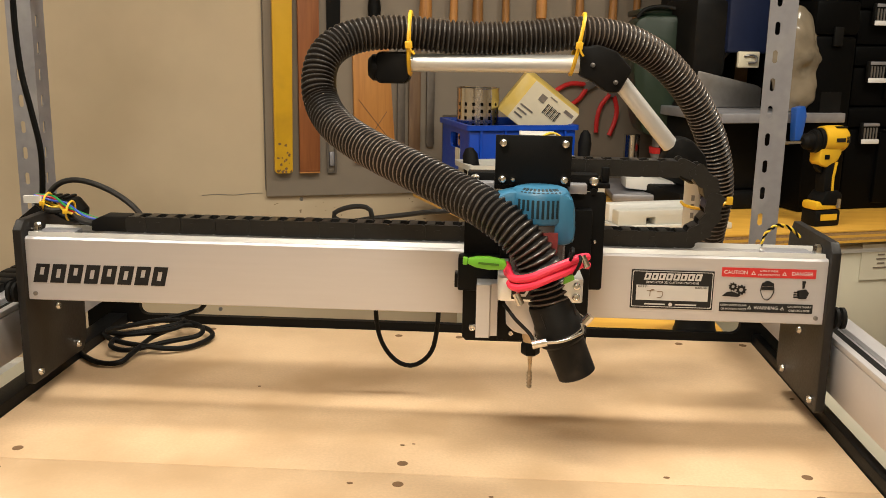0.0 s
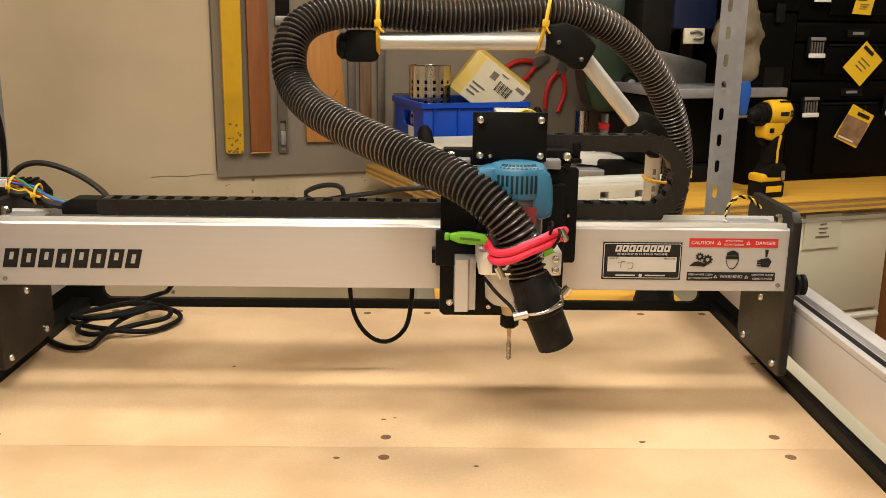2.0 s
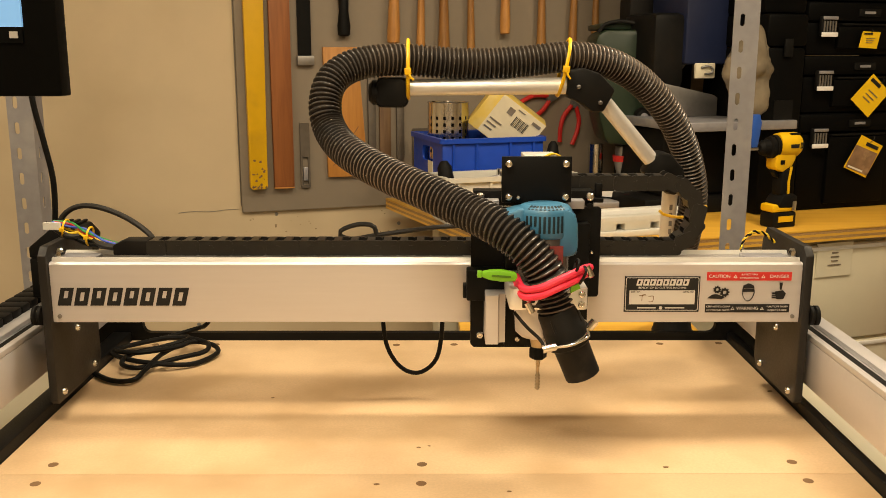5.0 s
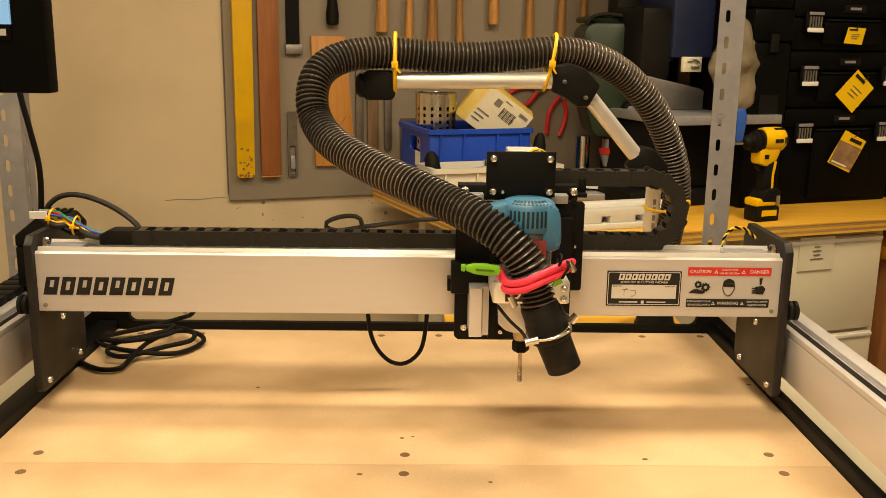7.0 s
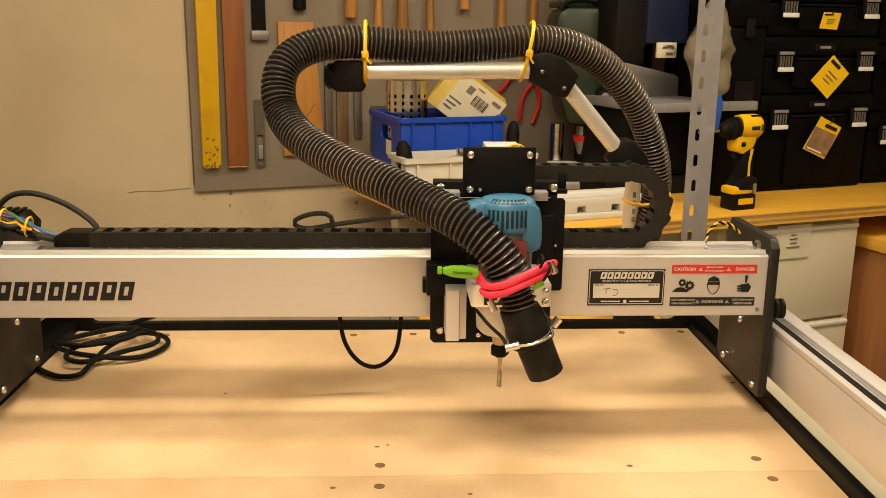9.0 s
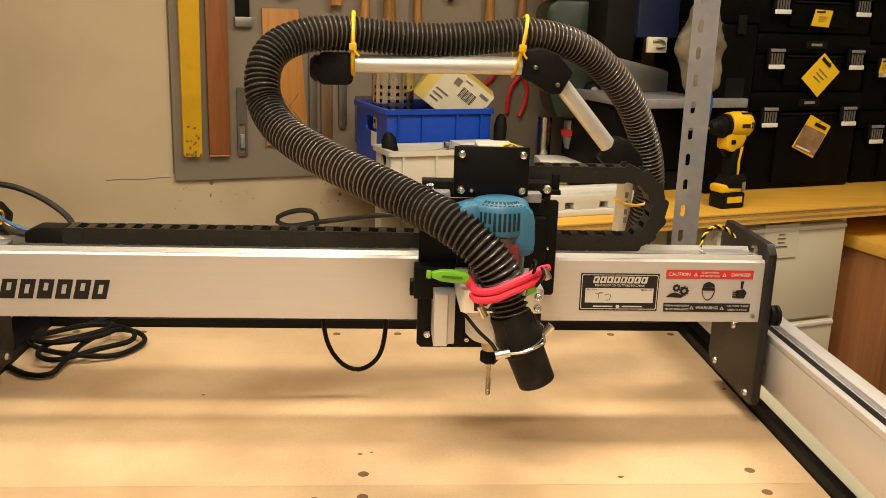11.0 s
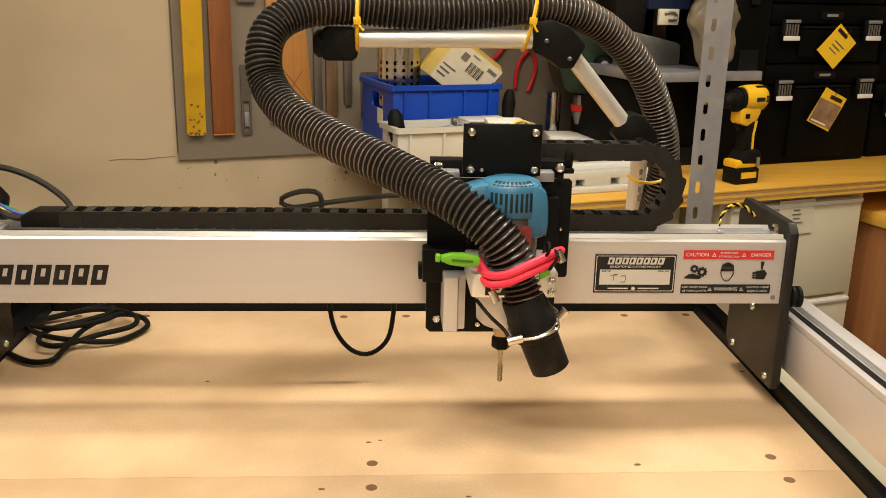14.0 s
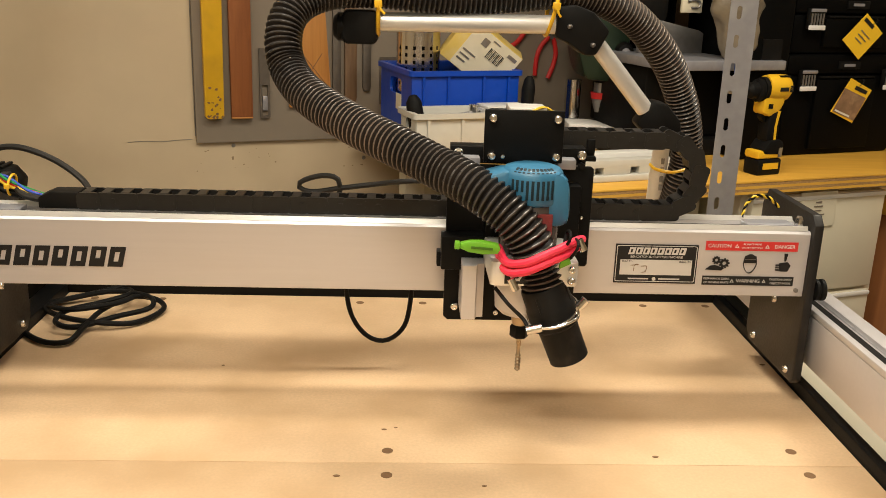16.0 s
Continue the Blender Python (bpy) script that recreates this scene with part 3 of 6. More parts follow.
for z in (-0.30, -0.60):
    bm = bmesh.new()
    cable(bm, [(1.10, -0.62, z), (1.10, -0.65, z), (1.13, -0.655, z), (1.25, -0.655, z), (1.28, -0.65, z), (1.28, -0.62, z)], 0.007, 8, 0.01, ROOM)
    solo("drawer_handle", bm, M_WHITE, "white bow handle on the cream drawer", "handle", "drawer handles")
brown = thing("side_table", ROOM @ Vector((2.25, -0.5, FLOOR)), "red-brown wooden side table beside the cabinet", "table")
part("tabletop", B(1.965, 2.75, -0.90, -0.12, -0.10, -0.062, 0.004, m=ROOM), W_BENCH, brown)
part("side_panel", B(1.975, 2.0, -0.86, -0.14, FLOOR, -0.10, 0.003, m=ROOM), W_BROWN, brown)
part("front_panel", B(2.0, 2.72, -0.84, -0.82, FLOOR, -0.10, 0.003, m=ROOM), W_BROWN, brown)

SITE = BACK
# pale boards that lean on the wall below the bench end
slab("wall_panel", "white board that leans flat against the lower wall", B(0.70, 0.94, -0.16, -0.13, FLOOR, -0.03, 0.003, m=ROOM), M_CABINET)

SITE = MID
# yellow plank behind the machine, with a black hose boot standing on it
LOW = -0.030
low = thing("plank_stand", (0.90, 0.45, FLOOR), "yellow varnished plank on legs behind the machine", "stand")
bm = bmesh.new()
prism(bm, [(0.660, 0.2), (0.655, 0.62), (1.125, 0.62), (1.13, 0.2)], LOW - 0.020, LOW, "xy", None, 0.0015)
part("tabletop", bm, W_BENCH, low)
for x, y in ((0.70, 0.32), (0.70, 0.58), (1.09, 0.32), (1.09, 0.58)):
    part("leg", B(x - 0.02, x + 0.02, y - 0.02, y + 0.02, FLOOR, LOW - 0.0205, 0.003), W_BENCH, low)
bm = bmesh.new()
lathe(bm, (1.070, 0.358, LOW), (0, 0, 1), [(0, 0.039), (0.008, 0.039), (0.011, 0.037), (0.075, 0.0262), (0.10, 0.0258), (0.101, 0.0235), (0.06, 0.023)], 28)
solo("hose_boot", bm, M_PLASTIC, "black conical rubber boot on the plank, holding the hose end", "boot")

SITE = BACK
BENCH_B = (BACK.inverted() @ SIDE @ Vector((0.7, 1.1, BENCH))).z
# ---------- things on the bench ----------
def crate(x, y, z, w, d, h, turn, material, name, label, handle=True, t=0.006):
    """An open plastic crate: walls with a rim, corner ribs and hand slots."""
    m = pose(x, y, z, 0, 0, turn)
    c = thing(name, (x, y, z), label, "crate")
    part("bottom", B(0.01, w - 0.01, 0.01, d - 0.01, 0, t, m=m), material, c)
    part("front_wall", B(0, w, 0, t, 0, h, 0.002, m=m), material, c)
    part("back_wall", B(0, w, d - t, d, 0, h, 0.002, m=m), material, c)
    for k, xx in enumerate((0, w - t)):
        bm = bmesh.new()
        framed(bm, rounded(0.0065, d - 0.0065, 0, h, 0.001), rounded(d * 0.32, d * 0.68, h * 0.66, h * 0.86, 0.012), xx, xx + t, "yz", m)
        part("side_wall", bm, material, c)
    bm = bmesh.new()
    framed(bm, rounded(-0.009, w + 0.009, -0.009, d + 0.009, 0.012), rounded(0.0005, w - 0.0005, 0.0005, d - 0.0005, 0.006), h - 0.012, h + 0.001, "xy", m)
    part("rim", bm, material, c)
    for xx in (0.03, w * 0.33, w * 0.66, w - 0.03):
        part("rib", B(xx - 0.003, xx + 0.003, -0.006, -0.0005, 0.01, h - 0.0125, m=m), material, c)
    return c


crate(0.612, 1.09, BENCH_B, 0.292, 0.26, 0.277 - BENCH_B, 18, M_CRATE, "blue_crate", "deep blue plastic crate on the bench, full of odds and ends")
lab = solo("crate_sticker", B(0.0, 0.002, 0.08, 0.12, 0.13, 0.17, m=pose(0.6095, 1.089, 0.04, 0, 0, 18)), M_PAPER, "small white sticker on the blue crate", "sticker")
crate(0.622, 0.95, BENCH_B, 0.355, 0.118, 0.192 - BENCH_B, 18, M_BIN, "white_bin", "off-white plastic bin of small tools in front of the blue crate")

# perforated steel pot
pot = thing("steel_pot", (0.630, 1.27, 0.20), "perforated stainless steel utensil pot standing in the crate", "pot")
bm = bmesh.new()
vs, seg, rows = [], 48, 18
for j in range(rows + 1):
    vs.append([bm.verts.new((0.630 + 0.058 * math.cos(2 * math.pi * k / seg), 1.27 + 0.058 * math.sin(2 * math.pi * k / seg), 0.20 + 0.165 * j / rows)) for k in range(seg)])
for j in range(rows):
    for k in range(seg):
        if j % 2 == 1 and 3 <= j <= 13 and k % 3 == 1:
            continue
        bm.faces.new((vs[j][k], vs[j][(k + 1) % seg], vs[j + 1][(k + 1) % seg], vs[j + 1][k]))
part("wall", bm, M_CHROME, pot)
bm = bmesh.new()
cyl(bm, (0.630, 1.27, 0.20), (0.630, 1.27, 0.204), 0.060, seg=32)
part("base", bm, M_CHROME, pot)
bm = bmesh.new()
ring = [Vector((0.630 + 0.058 * math.cos(a), 1.27 + 0.058 * math.sin(a), 0.365)) for a in [2 * math.pi * k / 40 for k in range(41)]]
sweep(bm, ring, 0.0018, 6)
part("rim", bm, M_CHROME, pot)
# black cylinder added inside the pot, it darkens the holes
bm = bmesh.new()
cyl(bm, (0.630, 1.27, 0.204), (0.630, 1.27, 0.355), 0.049, seg=28)
solo("dark_liner", bm, M_PLASTIC, "black cylinder added inside the perforated pot", "tin")

# tilted parcel with a label
mp_ = pose(0.795, 1.255, 0.313, 10, 37, 2) @ Matrix.Scale(1.14, 4)
par = thing("parcel", (0.825, 1.255, 0.25), "yellow and cream cardboard parcel with a printed label, tilted", "parcel")
part("carton", B(-0.078, 0.078, -0.035, 0.035, -0.055, 0.055, 0.0015, m=mp_), mat("parcel_card", (0.70, 0.52, 0.12), 0.55, scale=25, vary=0.08, stain=0.6, stain_colour=(0.75, 0.67, 0.46), stain_scale=8), par)
part("label_sheet", B(-0.050, 0.077, -0.0372, -0.0352, -0.053, 0.054, m=mp_), M_PAPER, par, "cream printed label")
for x0, x1, z0, z1 in ((-0.02, -0.004, 0.022, 0.040), (0.052, 0.068, -0.022, -0.006), (0.046, 0.070, 0.036, 0.044), (-0.045, -0.01, -0.012, -0.008), (-0.045, -0.018, -0.024, -0.020), (-0.045, -0.022, -0.036, -0.032), (0.0, 0.02, 0.044, 0.047)):
    part("print_bar", B(x0, x1, -0.0385, -0.0371, z0, z1, m=mp_), M_STEEL, par)
for k in range(11):
    x0 = 0.006 + k * 0.0036
    part("barcode_bar", B(x0, x0 + 0.0012 + 0.001 * (k % 3 == 0), -0.0385, -0.0371, 0.004, 0.030, m=mp_), M_INK, par)

# small things in the bin
bm = bmesh.new()
lathe(bm, (0.628, 1.00, 0.130), (-0.15, 0.1, 1), [(0, 0.012), (0.01, 0.018), (0.05, 0.021), (0.085, 0.019), (0.10, 0.010), (0.102, 0.004)], 16)
solo("rubber_handle", bm, M_RUBBER, "black rubber tool handle standing in the bin", "handle")
bm = bmesh.new()
lathe(bm, (0.912, 1.17, 0.165), (0.05, 0.1, 1), [(0, 0.012), (0.03, 0.016), (0.065, 0.018), (0.09, 0.013), (0.10, 0.006)], 16)
solo("black_grip", bm, M_RUBBER, "black bulbous grip at the end of the crate", "grip")
solo("white_case", B(-0.06, 0.06, -0.04, 0.04, 0, 0.020, 0.004, m=pose(0.84, 1.085, 0.176, 0, 0, 16)), M_WHITE, "flat white plastic case lying on the bin", "case")
solo("case_lid", B(-0.057, 0.057, -0.037, 0.037, 0, 0.006, 0.002, m=pose(0.84, 1.085, 0.1965, 0, 0, 18)), M_WHITE, "white lid laid on the white case", "lid")
bm = bmesh.new()
lathe(bm, (0.765, 1.06, 0.17), (0, 0, 1), [(0, 0.012), (0.035, 0.012), (0.036, 0.008)], 14)
solo("tin_can", bm, M_CHROME, "small bright tin in the bin", "tin")
for k in range(9):
    bm = bmesh.new()
    x, y = 0.66 + 0.030 * k, 1.015 + 0.0095 * k + 0.012 * (k % 3)
    z = 0.160 + 0.006 * (k % 4)
    cyl(bm, (x - 0.02, y, z), (x + 0.03, y + 0.03 * ((k % 2) - 0.5), z + 0.012), 0.006, 0.004, 10)
    solo("small_tool", bm, (M_STEEL, M_RUBBER, M_GALV)[k % 3], "small dark hand tool lying in the bin", "tool", "tools in the bin")

# bench drill
dp = thing("drill_press", (1.15, 1.37, BENCH_B), "dark green bench drill with a steel column and black knobs", "drill press")
X, Y = 1.127, 1.36
bm = bmesh.new()
prism(bm, [(X - 0.066, 0.315), (X - 0.050, 0.262), (X - 0.036, 0.245), (X + 0.046, 0.240), (X + 0.068, 0.262), (X + 0.074, 0.40), (X + 0.080, 0.53), (X + 0.072, 0.552), (X + 0.045, 0.565), (X - 0.055, 0.565), (X - 0.078, 0.552), (X - 0.086, 0.53), (X - 0.080, 0.42)], Y - 0.08, Y + 0.10, "xz", None, 0.012)
part("head", bm, M_GREEN, dp)
part("belt_cover", B(X - 0.070, X + 0.055, Y - 0.05, Y + 0.16, 0.5655, 0.583, 0.007), M_GREEN, dp)
bm = bmesh.new()
cable(bm, [(X - 0.075, Y - 0.06, 0.558), (X - 0.055, Y - 0.062, 0.580), (X - 0.01, Y - 0.062, 0.588), (X + 0.04, Y - 0.062, 0.578), (X + 0.06, Y - 0.062, 0.562)], 0.0055, 8, 0.01)
part("carry_strap", bm, M_RUBBER, dp)
bm = bmesh.new()
lathe(bm, (X + 0.055, Y - 0.0805, 0.475), (0, -1, 0), [(0, 0.017), (0.006, 0.017), (0.010, 0.013), (0.016, 0.012), (0.018, 0.006)], 20)
part("stop_button", bm, M_RED, dp, "red stop button")
part("brand_bar", B(X + 0.030, X + 0.072, Y - 0.083, Y - 0.0805, 0.524, 0.534), M_RED, dp)
part("text_bar", B(X + 0.034, X + 0.056, Y - 0.083, Y - 0.0805, 0.510, 0.514), M_WHITE, dp)
bm = bmesh.new()
lathe(bm, (X + 0.055, Y - 0.0805, 0.325), (0, -1, 0), [(0, 0.026), (0.012, 0.024), (0.02, 0.02), (0.022, 0.01)], 20)
part("depth_knob", bm, M_PLASTIC, dp)
bm = bmesh.new()
lathe(bm, (X + 0.055, Y - 0.1028, 0.325), (0, -1, 0), [(0, 0.011), (0.003, 0.011), (0.0035, 0.007)], 16)
part("knob_cap", bm, M_GALV, dp)
part("column", C((X - 0.06, Y, BENCH_B + 0.02), (X - 0.06, Y, 0.24), 0.022, seg=24), M_CHROME, dp)
part("quill", C((X + 0.01, Y - 0.03, 0.236), (X + 0.01, Y - 0.03, 0.21), 0.018), M_STEEL, dp)
part("chuck_collar", C((X + 0.01, Y - 0.03, 0.209), (X + 0.01, Y - 0.03, 0.192), 0.026, 0.024), M_RED, dp, "red collar")
part("chuck", C((X + 0.01, Y - 0.03, 0.191), (X + 0.01, Y - 0.03, 0.155), 0.022, 0.012), M_STEEL, dp)
part("drill_bit", C((X + 0.01, Y - 0.03, 0.154), (X + 0.02, Y - 0.03, 0.09), 0.003, 0.002, 8), M_STEEL, dp)
part("base", B(X - 0.13, X + 0.13, Y - 0.17, Y + 0.14, BENCH_B, BENCH_B + 0.022, 0.005), M_GALV, dp)
bm = bmesh.new()
prism(bm, [(X - 0.09, 0.105), (X + 0.06, 0.092), (X + 0.12, 0.075), (X + 0.13, 0.09), (X + 0.09, 0.118), (X - 0.02, 0.135), (X - 0.09, 0.135)], Y - 0.13, Y - 0.03, "xz", None, 0.004)
part("work_table", bm, M_WHITE, dp, "pale grey cast arm")
for a in (60, 180, 300):
    w = Vector((0.09 * math.cos(radians(a)), 0, 0.09 * math.sin(radians(a))))
    c0 = Vector((X + 0.125, Y + 0.02, 0.40))
    bm = bmesh.new()
    cable(bm, [c0, c0 + w * 0.5 + Vector((0.02, 0, 0)), c0 + w + Vector((0.03, 0, 0))], 0.005, 8, 0.01)
    part("feed_lever", bm, M_STEEL, dp)
bm = bmesh.new()
cable(bm, [(X + 0.10, Y + 0.15, 0.55), (X + 0.13, Y + 0.15, 0.66), (X + 0.19, Y + 0.15, 0.65), (X + 0.21, Y + 0.15, 0.52), (X + 0.19, Y + 0.15, 0.38)], 0.011, 10)
part("cord", bm, M_RUBBER, dp)

SITE = SIDE
# long pale clamp rail before the drill press
vice = thing("machine_vice", (1.05, 0.95, BENCH), "pale grey machined vice with two square slots", "vice")
mv = ROOM @ pose(0.95, -0.70, BENCH, 0, 0, 0)
part("bed", B(-0.01, 0.31, 0, 0.11, 0, 0.016, 0.003, m=mv), M_BIN, vice)
bm = bmesh.new()
prism(bm, [(0, 0.0165), (0.075, 0.0165), (0.075, 0.034), (0.100, 0.034), (0.100, 0.0165), (0.175, 0.0165), (0.175, 0.034), (0.200, 0.034), (0.200, 0.0165), (0.295, 0.0165), (0.295, 0.052), (0, 0.052)], 0.010, 0.045, "xz", mv, 0.001)
part("front_jaw", bm, M_BIN, vice)
part("back_jaw", B(0, 0.295, 0.062, 0.10, 0.0165, 0.060, 0.002, m=mv), M_WHITE, vice)
part("screw", C((0.02, 0.053, 0.034), (0.29, 0.053, 0.034), 0.006, seg=12, m=mv), M_STEEL, vice)

# mitre saw with its dust bag
saw = thing("mitre_saw", ROOM @ Vector((1.5, -0.35, BENCH)), "dark navy mitre saw with an aluminium fence and blue lever", "saw")
part("base", B(1.25, 1.70, -0.45, -0.12, BENCH, BENCH + 0.05, 0.008, m=ROOM), M_PLASTIC, saw)
part("stand", B(1.32, 1.66, -0.42, -0.15, BENCH + 0.051, 0.289, 0.01, m=ROOM), M_PLASTIC, saw)
part("table", B(1.30, 1.680, -0.55, -0.15, 0.290, 0.316, 0.003, m=ROOM), M_GALV, saw)
bm = bmesh.new()
prism(bm, [(1.35, 0.317), (1.560, 0.317), (1.560, 0.372), (1.545, 0.380), (1.35, 0.420)], -0.33, -0.31, "xz", ROOM, 0.002)
part("fence", bm, M_STEEL, saw)
bm = bmesh.new()
prism(bm, [(1.502, 0.245), (1.522, 0.238), (1.532, 0.312), (1.524, 0.338), (1.497, 0.332)], -0.585, -0.560, "xz", ROOM, 0.003)
part("lever", bm, mat("blue_lever", (0.02, 0.09, 0.42), 0.4), saw)
part("motor_head", B(1.43, 1.58, -0.34, -0.14, 0.47, 0.95, 0.012, m=ROOM), M_NAVY, saw)
part("switch_plate", B(1.462, 1.53, -0.352, -0.341, 0.43, 0.475, 0.003, m=ROOM), M_PAPER, saw)
bm = bmesh.new()
cable(bm, [(1.478, -0.356, 0.462), (1.500, -0.358, 0.466), (1.516, -0.358, 0.458), (1.512, -0.358, 0.446), (1.490, -0.356, 0.444)], 0.0032, 6, 0.004, ROOM)
part("wire_hook", bm, M_STEEL, saw)
part("column", B(1.36, 1.60, -0.13, -0.06, BENCH + 0.051, 1.0, 0.01, m=ROOM), M_PLASTIC, saw)
part("arm", B(1.33, 1.44, -0.33, -0.14, 0.40, 0.62, 0.02, m=ROOM), M_PLASTIC, saw)
bm = bmesh.new()
lathe(bm, ROOM @ Vector((1.60, -0.36, 0.53)), (0, -1, 0), [(0, 0.018), (0.02, 0.018), (0.022, 0.012)], 16)
part("blue_knob", bm, mat("pale_blue_knob", (0.05, 0.16, 0.36), 0.4), saw)
bm = bmesh.new()
vs = ball(bm, (1.545, -0.50, 0.45), 0.10, (0.82, 0.52, 1.45), None, 56, 48)
for v in vs:
    d = (v.co - Vector((1.545, -0.50, 0.45))).normalized()
    n = noise.noise(v.co * 11) * 0.026 + abs(noise.noise(v.co * 24 + Vector((3, 1, 2)))) * 0.016 - 0.006
    v.co += d * n
    v.co.z = max(v.co.z, 0.319)
bmesh.ops.transform(bm, matrix=ROOM, verts=vs)
solo("dust_bag", bm, M_BAG, "crumpled cloudy plastic dust bag on the saw table", "bag")


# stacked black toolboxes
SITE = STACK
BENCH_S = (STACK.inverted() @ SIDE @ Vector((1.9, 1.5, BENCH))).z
def toolbox(u0, u1, v0, v1, z0, z1, label, tag=None):
    c = thing("toolbox", ROOM @ Vector(((u0 + u1) / 2, (v0 + v1) / 2, z0)), label, "toolbox", "stacked toolboxes")
    part("body", B(u0 + 0.008, u1 - 0.008, v0 + 0.01, v1, z0, z1 - 0.062, 0.010, m=ROOM), M_BOXBLACK, c)
    part("lid", B(u0, u1, v0, v1, z1 - 0.0615, z1 - 0.001, 0.012, m=ROOM), M_BOXBLACK, c)
    w = u1 - u0
    part("front_recess", B(u0 + w * 0.25, u1 - w * 0.25, v0 - 0.004, v0 + 0.012, z0 + 0.02, z1 - 0.075, 0.004, m=ROOM), M_BOXBLACK, c)
    part("lid_ridge", B(u0 + w * 0.27, u1 - w * 0.27, v0 - 0.007, v0 + 0.004, z1 - 0.072, z1 - 0.066, 0.002, m=ROOM), M_PLASTIC, c)
    part("name_plate", B(u0 + w * 0.41, u1 - w * 0.41, v0 - 0.006, v0 + 0.002, z1 - 0.045, z1 - 0.022, 0.002, m=ROOM), M_PLASTIC, c)
    part("name_bar", B(u0 + w * 0.45, u1 - w * 0.46, v0 - 0.008, v0 - 0.0055, z1 - 0.037, z1 - 0.029, m=ROOM), M_GALV, c)
    for s in (0.15, 0.85):
        uu = u0 + w * s
        l = part("latch", B(uu - 0.030, uu + 0.030, v0 - 0.016, v0 - 0.001, z1 - 0.105, z1 - 0.045, 0.004, m=ROOM), M_PLASTIC, c)
        part("latch_edge", B(uu - 0.031, uu + 0.031, v0 - 0.021, v0 - 0.0165, z1 - 0.108, z1 - 0.094, 0.002, m=ROOM), M_LATCH, l, "bright latch lip")
        part("latch_edge", B(uu - 0.028, uu + 0.028, v0 - 0.021, v0 - 0.0165, z1 - 0.056, z1 - 0.046, 0.002, m=ROOM), M_GALV, l)
        for k in range(5):
            part("latch_rib", B(uu - 0.024 + k * 0.0105, uu - 0.0195 + k * 0.0105, v0 - 0.0195, v0 - 0.0165, z1 - 0.094, z1 - 0.060, m=ROOM), M_STEEL, l)
    return c


V0 = -0.36
toolbox(1.88, 2.345, V0, -0.05, BENCH_S, 0.315, "tall black plastic toolbox with bright latches, bottom of the stack")
toolbox(1.88, 2.345, V0, -0.05, 0.316, 0.495, "black plastic toolbox with bright latches, second in the stack")
toolbox(1.88, 2.345, V0, -0.05, 0.496, 0.66, "black plastic toolbox with bright latches, third in the stack")
toolbox(1.88, 2.345, V0, -0.05, 0.661, 0.86, "black plastic toolbox with bright latches, top of the stack")
toolbox(2.36, 2.82, V0 + 0.02, -0.05, BENCH_S, 0.25, "low black plastic toolbox in the next stack")
toolbox(2.36, 2.82, V0 + 0.02, -0.05, 0.251, 0.47, "black plastic toolbox with a framed lid")
toolbox(2.36, 2.82, V0 + 0.02, -0.05, 0.471, 0.70, "black plastic toolbox, top of the next stack")
bc = thing("black_case", ROOM @ Vector((1.79, V0, BENCH_S)), "tall matt black case beside the toolboxes", "case")
part("body", B(1.722, 1.868, V0 - 0.018, -0.05, BENCH_S, 0.52, 0.012, m=ROOM), M_BOXBLACK, bc)
part("lid", B(1.72, 1.87, V0 - 0.02, -0.05, 0.521, 0.62, 0.012, m=ROOM), M_BOXBLACK, bc)
part("latch", B(1.78, 1.81, V0 - 0.030, V0 - 0.0205, 0.49, 0.545, 0.003, m=ROOM), M_PLASTIC, bc)
part("side_label", B(1.76, 1.83, V0 - 0.0215, V0 - 0.0185, 0.30, 0.36, m=ROOM), M_PLASTIC, bc)
solo("dark_cloth_box", B(1.72, 1.875, V0, -0.05, 0.621, 0.95, 0.012, m=ROOM), M_BOXBLACK, "black case stacked on the tall case", "case")


def hang_tag(u, z, w, h, turn, material, label, picture=False):
    m = ROOM @ pose(u, V0 - 0.026, z, 8, turn, 0)
    g = thing("hang_tag", ROOM @ Vector((u, V0 - 0.026, z)), label, "tag", "tags on the toolboxes")
    bm = bmesh.new()
    prism(bm, [(-w / 2, -h / 2), (w * 0.45, -h / 2 - 0.004), (w / 2, h * 0.45), (-w * 0.42, h / 2)], 0.0, 0.002, "xz", m)
    part("card", bm, material, g)
    if picture:
        part("picture", B(-w * 0.46, w * 0.44, -0.0018, -0.0002, -h * 0.47, h * 0.20, m=m), M_TAGPIC, g, "brown printed picture")
        part("brand_bar", B(-w * 0.12, w * 0.36, -0.0018, -0.0002, h * 0.28, h * 0.38, m=m), M_INK, g)
        part("caption_bar", B(-w * 0.40, w * 0.2, -0.003, -0.0018, -h * 0.44, -h * 0.39, m=m), M_WHITE, g)
    else:
        part("brand_bar", B(-w * 0.36, w * 0.08, -0.0018, -0.0002, h * 0.30, h * 0.40, m=m), M_INK, g)
        for k in range(3):
            part("text_bar", B(-w * 0.2, w * (0.25 - 0.06 * k), -0.0018, -0.0002, h * (0.05 - 0.13 * k), h * (0.08 - 0.13 * k), m=m), M_STEEL, g)
    bm = bmesh.new()
    cable(bm, [(0, 0, h * 0.4), (0.004, -0.004, h * 0.55), (0, 0.004, h * 0.62)], 0.001, 5, 0.004, m)
    part("string", bm, M_INK, g)
    return g


hang_tag(2.125, 0.372, 0.10, 0.105, 36, M_TAG, "bright yellow folded card tag hanging from a toolbox")
hang_tag(2.12, 0.178, 0.105, 0.115, 20, M_TAG, "yellow card tag with a brown picture hanging from a toolbox", True)
hang_tag(2.10, 0.545, 0.075, 0.05, 0, M_TAG, "yellow card with a small dark figure on a toolbox")
